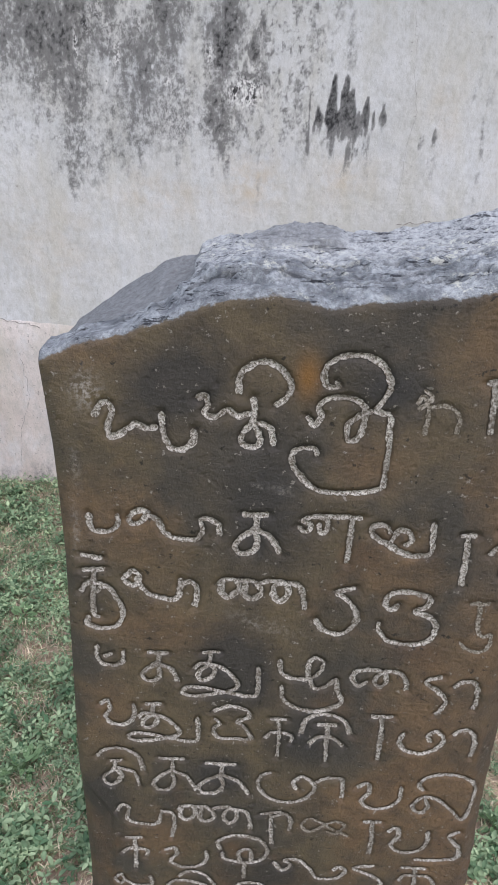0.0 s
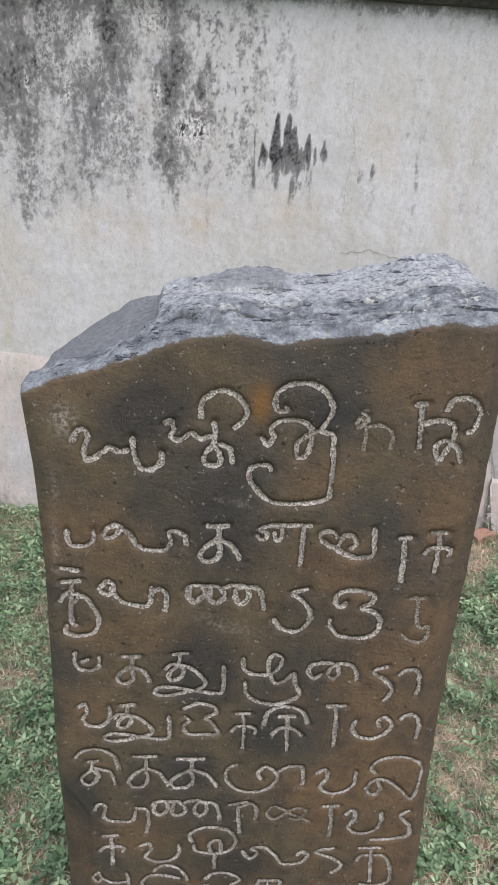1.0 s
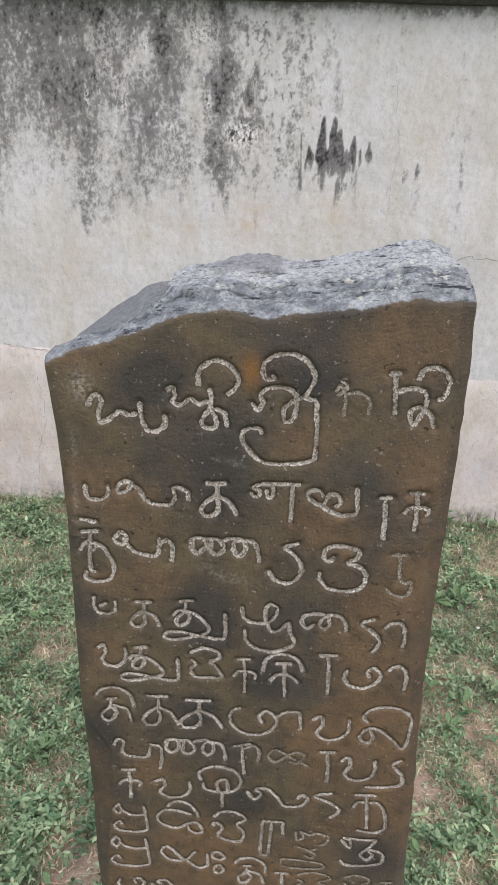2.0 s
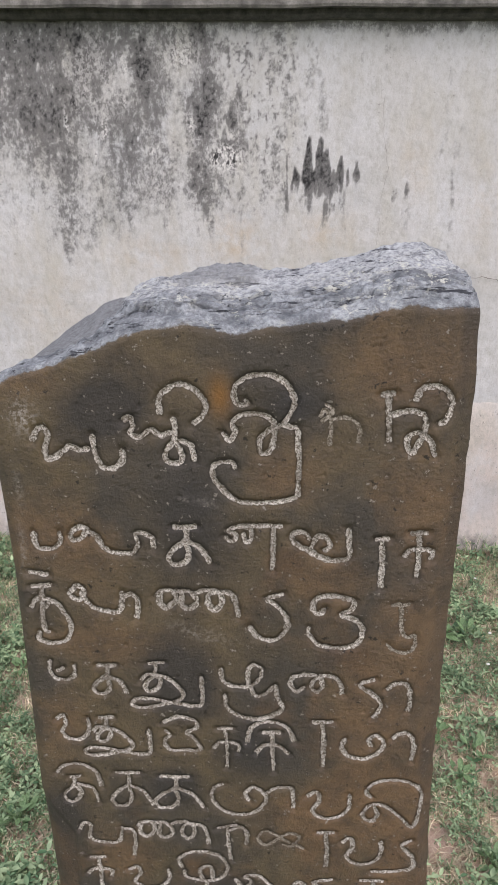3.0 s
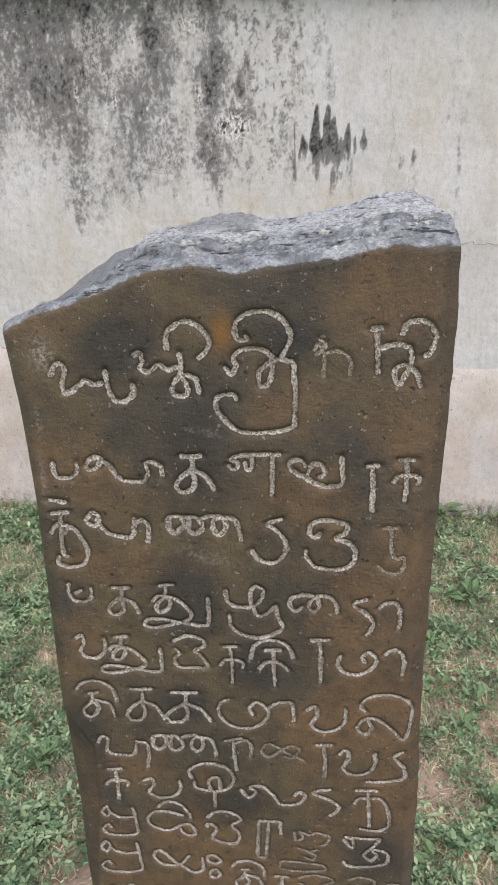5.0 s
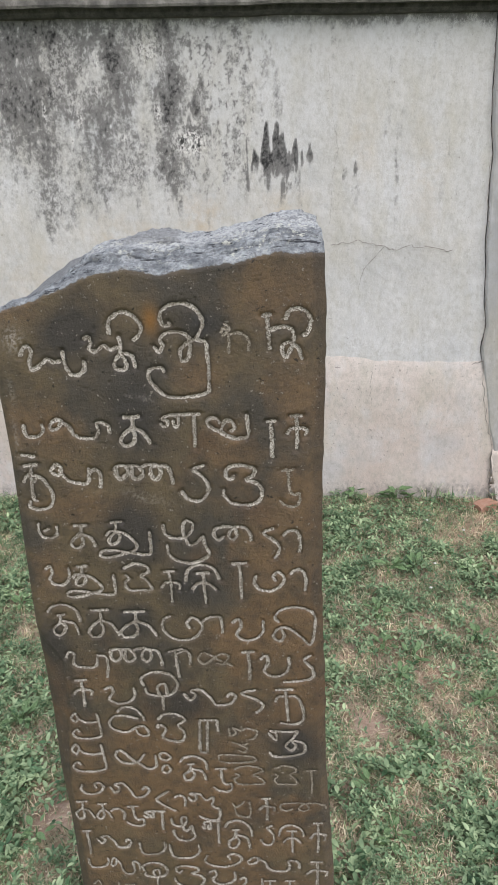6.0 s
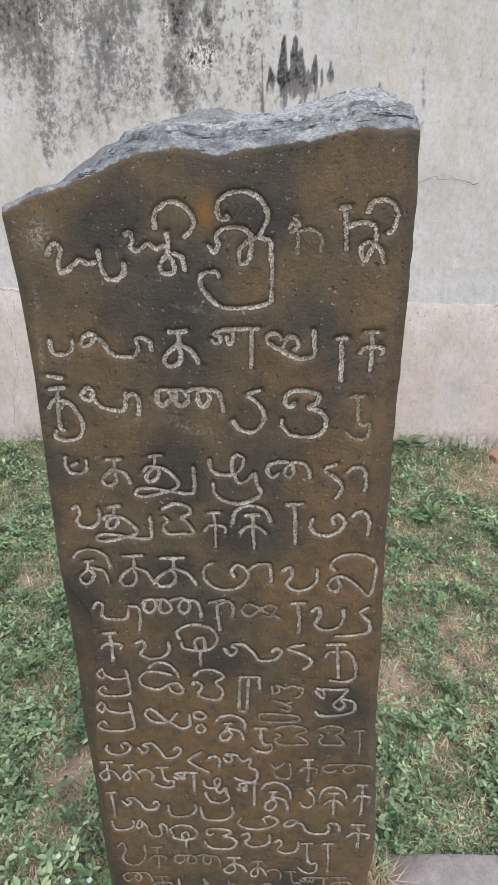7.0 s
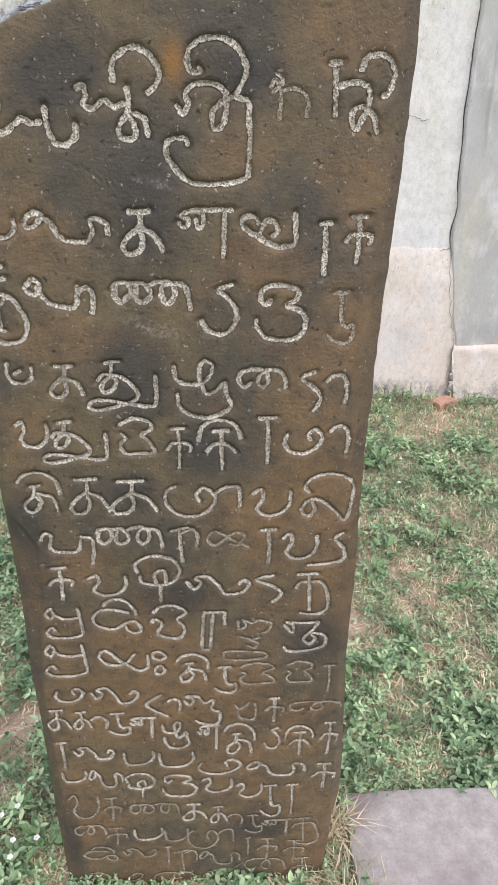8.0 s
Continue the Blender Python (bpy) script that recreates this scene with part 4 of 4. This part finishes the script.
    level = np.zeros(len(verts))
    level[n0:n0 + n1] = (ramp(v, bevel, bevel + 0.12) * (1 - facet0)).ravel()
    add_field(me, "flat", level)
    px, pz = verts[:, 0], verts[:, 2]
    add_field(me, "rust", 0.8 * np.exp(-((px - 0.052) / 0.010) ** 2 - ((pz - 1.343) / 0.018) ** 2))
    scuff = np.exp(-((px + 0.135) / 0.012) ** 2 - ((pz - 1.322) / 0.016) ** 2) * 0.8
    for sx, sz, rx, rz in ((-0.15, 1.25, 0.004, 0.02), (0.035, 1.236, 0.010, 0.004), (0.012, 1.239, 0.010, 0.002), (0.02, 1.085, 0.03, 0.008), (-0.155, 1.18, 0.004, 0.03)):
        scuff = np.maximum(scuff, 0.4 * np.exp(-((px - sx) / rx) ** 2 - ((pz - sz + 0.3 * (px - sx)) / rz) ** 2))
    add_field(me, "scuff", scuff)
    for name, spots in (("ochre", OCHRE), ("soot", SOOT)):
        tone = np.zeros(len(verts))
        for sx, sz, rx, rz in spots:
            tone = np.maximum(tone, np.exp(-((px - sx) / rx) ** 2 - ((pz - sz) / rz) ** 2))
        if name == "ochre":
            # more ochre towards the foot, broken up by noise
            tone = np.maximum(tone, 0.75 * ramp(0.85 - pz, 0, 0.35) * ramp(fbm(px * 9, pz * 9, 109, 4), 0.30, 0.55))
        if name == "soot":
            flank = right_edge(pz) - px
            tone = np.maximum(tone, 0.32 * ramp(0.020 + 0.012 * (fbm(pz * 9, 0 * pz, 107, 3) - 0.5) - flank, 0, 0.010) * ramp(pz, 0.6, 0.95))
            tone = np.maximum(tone, 0.5 * ramp(flake_width(pz) - (px - np.interp(pz, *EDGE_L)), 0, 0.006) * ramp(0.86 - pz, 0, 0.05))
            tone = np.maximum(tone, 0.5 * np.exp(-((px + 0.165) / 0.025) ** 2 - ((pz - 0.72) / 0.10) ** 2))
        add_field(me, name, tone)
    # mask for the shade painted into the creases of the top
    crease_shade = np.zeros(len(verts))
    crease_shade[n0:n0 + n1] = np.clip(crease, 0, 1).ravel()
    add_field(me, "crease_shade", crease_shade)
    thing = new("inscribed_stone")
    tagged(thing, "upright dark brown stone slab carved with chalked letters", "inscribed stone")
    body = new("slab", me)
    body.parent = thing
    return thing


def build_letters(thing):
    across = np.array([-1, -0.5, 0, 0.5, 1.0])
    deep = np.array([0.0012, 0.0022, 0.0027, 0.0022, 0.0012])
    for number, (name, faint, box, half) in enumerate(letters()):
        verts, faces, n = [], [], 0
        for path in strokes(name, *box):
            d = np.gradient(path, axis=0)
            d /= np.maximum(np.hypot(d[:, 0], d[:, 1]), 1e-9)[:, None]
            k = np.arange(len(path))
            wide = half * (0.58 + 0.45 * vnoise(k * 0.55, 0 * k + number, 95) + 0.36 * vnoise(k * 0.09, 0 * k + number, 108)) * (0.8 if faint else 1.0)
            wide[[0, -1]] *= 0.6
            side = np.stack([-d[:, 1], d[:, 0]], -1)
            p = path[:, None, :] + side[:, None, :] * (across[None, :, None] * wide[:, None, None])
            p = p + (vnoise(p[..., 0] * 900, p[..., 1] * 900, 96)[..., None] - 0.5) * 0.0007
            rough = (vnoise(p[..., 0] * 700, p[..., 1] * 700, 97) - 0.5) * 0.0006
            y = stone_face(p[..., 0], p[..., 1]) + deep[None] * (0.45 if faint else 1.0) + rough
            verts.append(np.stack([p[..., 0], y, p[..., 1]], -1).reshape(-1, 3))
            faces.append(sheet(len(path), 5, n))
            n += len(path) * 5
        me = raw_mesh("carved_letter", np.concatenate(verts), np.concatenate(faces), [chalk_worn if faint else chalk])
        ob = new("carved_letter", me)
        ob.parent = thing
        if faint:
            tagged(ob, "worn and barely legible carved letter")


inscribed_stone = build_stone()
build_letters(inscribed_stone)


# ---- things on the ground ----
def build_paver():
    bm = rough_block(0.95, 0.60, 0.075, 0.006, 9, 0.006, 3.3)
    for v in bm.verts:
        # one corner is broken away
        if v.co.x < -0.40 and v.co.y < 0.1:
            v.co.x += 0.03 * (0.1 - v.co.y) / 0.4 + 0.02 * noise.noise((v.co.y * 25, 0, v.co.z * 9))
    me = bpy.data.meshes.new("flagstone")
    bm.to_mesh(me)
    bm.free()
    me.materials.append(paver_stone)
    ob = new("flagstone", me)
    ob.matrix_world = pose(0.803, 0.340, -0.045, 0, 0, -2.8)
    tagged(ob, "pinkish grey flagstone with a chipped corner in the grass", "flagstone")


def build_brick():
    me = bpy.data.meshes.new("brick")
    bm = rough_block(0.095, 0.06, 0.045, 0.012, 4, 0.014, 7.1)
    bm.to_mesh(me)
    bm.free()
    me.materials.append(brick_clay)
    ob = new("brick", me)
    ob.matrix_world = pose(1.175, 2.44, float(ground_z(1.175, 2.44)) - 0.006, 4, -3, 18)
    tagged(ob, "broken piece of red brick at the wall foot", "brick")


def blades(x, y, height, width, bend, seed):
    """Bent grass blades, three faces each, as numpy triangles."""
    rng = np.random.default_rng(seed)
    n = len(x)
    turn, z = rng.uniform(0, 2 * np.pi, n), ground_z(x, y) - 0.004
    ux, uy = np.cos(turn), np.sin(turn)
    lx, ly = -uy, ux
    out = []
    for f, w in ((0.0, 1.0), (0.55, 0.8)):
        for q in (-1, 1):
            off = bend * height * f ** 2
            out.append(np.stack([x + lx * off + ux * q * w * width, y + ly * off + uy * q * w * width, z + height * f * (1 - 0.25 * bend * f)], -1))
    off = bend * height
    out.append(np.stack([x + lx * off, y + ly * off, z + height * (1 - 0.45 * bend)], -1))
    v = np.stack(out, 1).reshape(-1, 3)
    b = np.arange(n)[:, None] * 5
    t = np.concatenate([b + np.array([[0, 1, 3]]), b + np.array([[0, 3, 2]]), b + np.array([[2, 3, 4]])], 0)
    return v, t


def scatter(count, seed, keep):
    rng = np.random.default_rng(seed)
    y = 0.25 + 2.50 * rng.uniform(0, 1, count) ** 1.15
    x = 0.1 + (rng.uniform(-1, 1, count)) * (0.75 + 0.5 * y)
    ok = (y < 2.628 - 0.08 * x) & (rng.uniform(0, 1, count) < keep(x, y))
    ok &= ~((x > -0.17) & (x < 0.285) & (y > 0.53) & (y < 0.68))
    ok &= ~((x > 0.348 + 0.05 * (0.66 - y)) & (y < 0.653 - 0.045 * (x - 0.33)) & (y > 0.02))
    return x[ok], y[ok], rng


def build_grass():
    rng = np.random.default_rng(77)
    x, y = rng.uniform(-4.5, 5.0, 90000), rng.uniform(-3.5, 2.5, 90000)
    inner = (np.abs(x - 0.1) < 0.75 + 0.5 * y) & (y > 0.25)
    ok = ~inner & (y < 2.55 - 0.08 * x) & (rng.uniform(0, 1, 90000) < 0.3 + 0.7 * cover(x, y)) & ~((x > 0.31) & (x < 1.30) & (y > 0.0) & (y < 0.67))
    x, y = x[ok], y[ok]
    n = len(x)
    v, t = blades(x, y, rng.uniform(0.015, 0.045, n), rng.uniform(0.0015, 0.004, n), rng.uniform(0.3, 1.4, n), 78)
    tagged(new("lawn", raw_mesh("lawn", v, t, [grass_green], False)), "short patchy lawn grass further out", "grass", kind="stuff")
    x, y, rng = scatter(230000, 3, lambda x, y: (0.12 + 0.88 * cover(x, y)) * (0.2 + 0.8 * bare_core(x, y)))
    n = len(x)
    v, t = blades(x, y, rng.uniform(0.012, 0.042, n), rng.uniform(0.001, 0.0024, n), rng.uniform(0.3, 1.4, n), 4)
    tagged(new("grass", raw_mesh("grass", v, t, [grass_green], False)), "short green and straw-coloured lawn grass", "grass", kind="stuff")
    x, y, rng = scatter(130000, 13, lambda x, y: (0.85 - 0.64 * cover(x, y)) * (0.22 + 0.78 * bare_core(x, y)))
    n = len(x)
    v, t = blades(x, y, rng.uniform(0.012, 0.045, n), rng.uniform(0.0006, 0.0016, n), rng.uniform(0.8, 2.0, n), 14)
    tagged(new("dry_thatch", raw_mesh("dry_thatch", v, t, [straw], False)), "dry straw-coloured thatch lying on bare soil", "dry grass", kind="stuff")
    x, y, rng = scatter(26000, 33, lambda x, y: (0.75 - 0.70 * cover(x, y)))
    n = len(x)
    v, t = leaf_fans(x, y, ground_z(x, y) + rng.uniform(0.002, 0.012, n), 0.003 + 0.008 * rng.uniform(0, 1, n) ** 2, rng.uniform(0, 6.28, n), rng.uniform(-0.4, 0.5, n))
    tagged(new("leaf_litter", raw_mesh("leaf_litter", v, t, [litter], False)), "pale dry leaf litter scattered on bare soil", "leaf litter", kind="stuff")


def leaf_fans(cx, cy, cz, size, turn, tilt):
    """Small folded oval leaves, six faces each."""
    ring = np.array([(0, 0), (0.35, 0.26), (0.75, 0.24), (1.2, 0.0), (0.75, -0.24), (0.35, -0.26)])
    mid = np.array([0.55, 0.0])
    pts = np.concatenate([ring, mid[None]])
    hgt = np.array([0, 0.10, 0.12, 0.0, 0.12, 0.10, -0.02])
    n = len(cx)
    a = pts[None, :, 0] * size[:, None]
    b = pts[None, :, 1] * size[:, None]
    h = hgt[None] * size[:, None] + a * np.sin(tilt)[:, None]
    a = a * np.cos(tilt)[:, None]
    c, s = np.cos(turn)[:, None], np.sin(turn)[:, None]
    v = np.stack([cx[:, None] + a * c - b * s, cy[:, None] + a * s + b * c, cz[:, None] + h], -1).reshape(-1, 3)
    base = np.arange(n)[:, None] * 7
    t = np.concatenate([base + np.array([[k, (k + 1) % 6, 6]]) for k in range(6)], 0)
    return v, t


def build_clover():
    x, y, rng = scatter(185000, 23, lambda x, y: (0.16 + 0.84 * ramp(fbm(x * 16, y * 16, 25), 0.38, 0.64)) * cover(x, y) * (0.25 + 0.75 * bare_core(x, y)))
    n = len(x)
    size = (0.004 + 0.016 * rng.uniform(0, 1, n) ** 2.0) * (0.55 + 0.65 * ramp(fbm(x * 6, y * 6, 26, 3), 0.35, 0.65))
    cz = ground_z(x, y) + rng.uniform(0.004, 0.042, n)
    vs, ts, k = [], [], 0
    turn = rng.uniform(0, 2 * np.pi, n)
    for q in range(3):
        v, t = leaf_fans(x, y, cz, size * rng.uniform(0.8, 1.15, n), turn + q * 2.1 + rng.uniform(-0.3, 0.3, n), rng.uniform(-0.5, 0.9, n))
        vs.append(v), ts.append(t + k)
        k += len(v)
    tagged(new("ground_cover", raw_mesh("ground_cover", np.concatenate(vs), np.concatenate(ts), [leaf_green], True)),
           "low clover-like green ground cover leaves", "ground cover", kind="stuff")


def weed(x, y, count, size, seed, label):
    """A rosette of broad leaves on short stems; each leaf is its own piece."""
    rng = random.Random(seed)
    root = new("broadleaf_weed")
    root.matrix_world = pose(x, y, float(ground_z(x, y)))
    tagged(root, label, "weed", group="weeds in the lawn")
    one = np.ones(1)
    v, t = leaf_fans(one * 0, one * 0, one * 0, one, one * 0, one * 0.1)
    me = raw_mesh("leaf", v, t, [weed_green], True)
    bm = bmesh.new()
    for k in range(5):
        bmesh.ops.create_cone(bm, segments=5, radius1=0.0016, radius2=0.0008, depth=size * 1.4, cap_ends=True,
                              matrix=pose(0, 0, size * 0.6, rng.uniform(-30, 30), rng.uniform(-30, 30), 0))
    part("stem", bm, weed_green, root)
    for k in range(count):
        leaf = new("leaf", me)
        leaf.parent = root
        turn, r = rng.uniform(0, 360), rng.uniform(0.1, 0.75) * size
        s = size * rng.uniform(0.5, 1.0)
        m = pose(r * math.cos(radians(turn)), r * math.sin(radians(turn)), rng.uniform(0.012, size * 1.2), rng.uniform(-20, 20), rng.uniform(-35, 15), turn + rng.uniform(-40, 40))
        leaf.matrix_basis = m @ Matrix.Diagonal((s, s, s, 1))


def tuft(name, x, y, count, height, spread_r, mat, label, seed, lean=0.0):
    rng = np.random.default_rng(seed)
    px, py = x + rng.normal(0, spread_r, count), y + rng.normal(0, spread_r, count)
    v, t = blades(px, py, rng.uniform(0.4, 1, count) * height, rng.uniform(0.0008, 0.0018, count), rng.uniform(0.15, 0.9 + lean, count), seed + 1)
    me = raw_mesh(name, v, t, [mat], False)
    tagged(new(name, me), label, "grass tuft", kind="stuff")


def flower(x, y, seed):
    root = new("small_flower")
    z = float(ground_z(x, y))
    root.matrix_world = pose(x, y, z)
    tagged(root, "tiny white flower in the lawn", "flower", group="white flowers")
    bm = bmesh.new()
    bmesh.ops.create_cone(bm, segments=5, radius1=0.0008, radius2=0.0006, depth=0.053, cap_ends=True, matrix=pose(0, 0, 0.0265))
    part("stem", bm, weed_green, root)
    for k in range(5):
        bm = bmesh.new()
        bmesh.ops.create_circle(bm, cap_ends=True, segments=6, radius=0.003, matrix=pose(0.0032 * math.cos(k * 1.256), 0.0032 * math.sin(k * 1.256), 0.053, 12, 0, k * 72))
        part("petal", bm, petal, root)


build_paver()
build_brick()
build_grass()
build_clover()
for number, (x, y, count, size) in enumerate(((0.574, 1.315, 9, 0.038), (0.633, 1.401, 9, 0.034), (0.558, 1.634, 14, 0.036), (0.551, 1.458, 12, 0.034), (0.469, 0.806, 14, 0.04),
                                              (0.635, 1.872, 12, 0.05), (0.591, 1.084, 14, 0.034), (0.422, 0.926, 12, 0.03), (0.80, 1.22, 15, 0.036), (0.95, 1.9, 14, 0.034),
                                              (-0.235, 0.60, 16, 0.036), (-0.40, 0.83, 10, 0.03), (-0.42, 1.45, 16, 0.04), (-0.55, 1.2, 16, 0.04), (-0.33, 1.02, 12, 0.03),
                                              (-0.72, 1.75, 14, 0.036), (0.86, 1.5, 13, 0.034), (0.74, 1.90, 12, 0.045))):
    weed(x, y, count, size, 40 + number, "low green broadleaf weed growing in the lawn")
weed(0.79, 2.535, 22, 0.06, 71, "small leafy green weed growing against the plinth")
weed(0.60, 2.545, 14, 0.045, 72, "small leafy green weed growing against the plinth")
for x, y, count, height in ((0.96, 2.53, 34, 0.16), (1.03, 2.52, 22, 0.14), (1.25, 2.47, 24, 0.13), (-0.9, 2.66, 30, 0.07), (0.5, 2.56, 40, 0.06), (0.7, 2.55, 40, 0.06), (1.1, 2.5, 26, 0.06)):
    tuft("grass_tuft", x, y, count, height, 0.035, grass_green, "tuft of taller green grass at the wall foot", int(abs(x) * 1000))
tuft("straw_tuft", 0.312, 0.60, 240, 0.085, 0.018, straw, "tuft of dry straw-coloured grass beside the stone", 91, 0.5)
tuft("straw_tuft", 0.325, 0.47, 300, 0.085, 0.028, straw, "tuft of dry straw-coloured grass beside the flagstone", 95, 0.7)
tuft("grass_tuft", 0.335, 0.42, 60, 0.07, 0.03, grass_green, "tuft of green grass beside the flagstone", 97, 0.4)
for number, (x, y) in enumerate(((0.868, 2.256), (0.812, 1.881), (0.996, 2.154), (0.757, 1.713), (-0.301, 0.668), (-0.328, 0.651), (-0.296, 0.599), (-0.252, 0.598), (-0.294, 0.565))):
    flower(x, y, number)
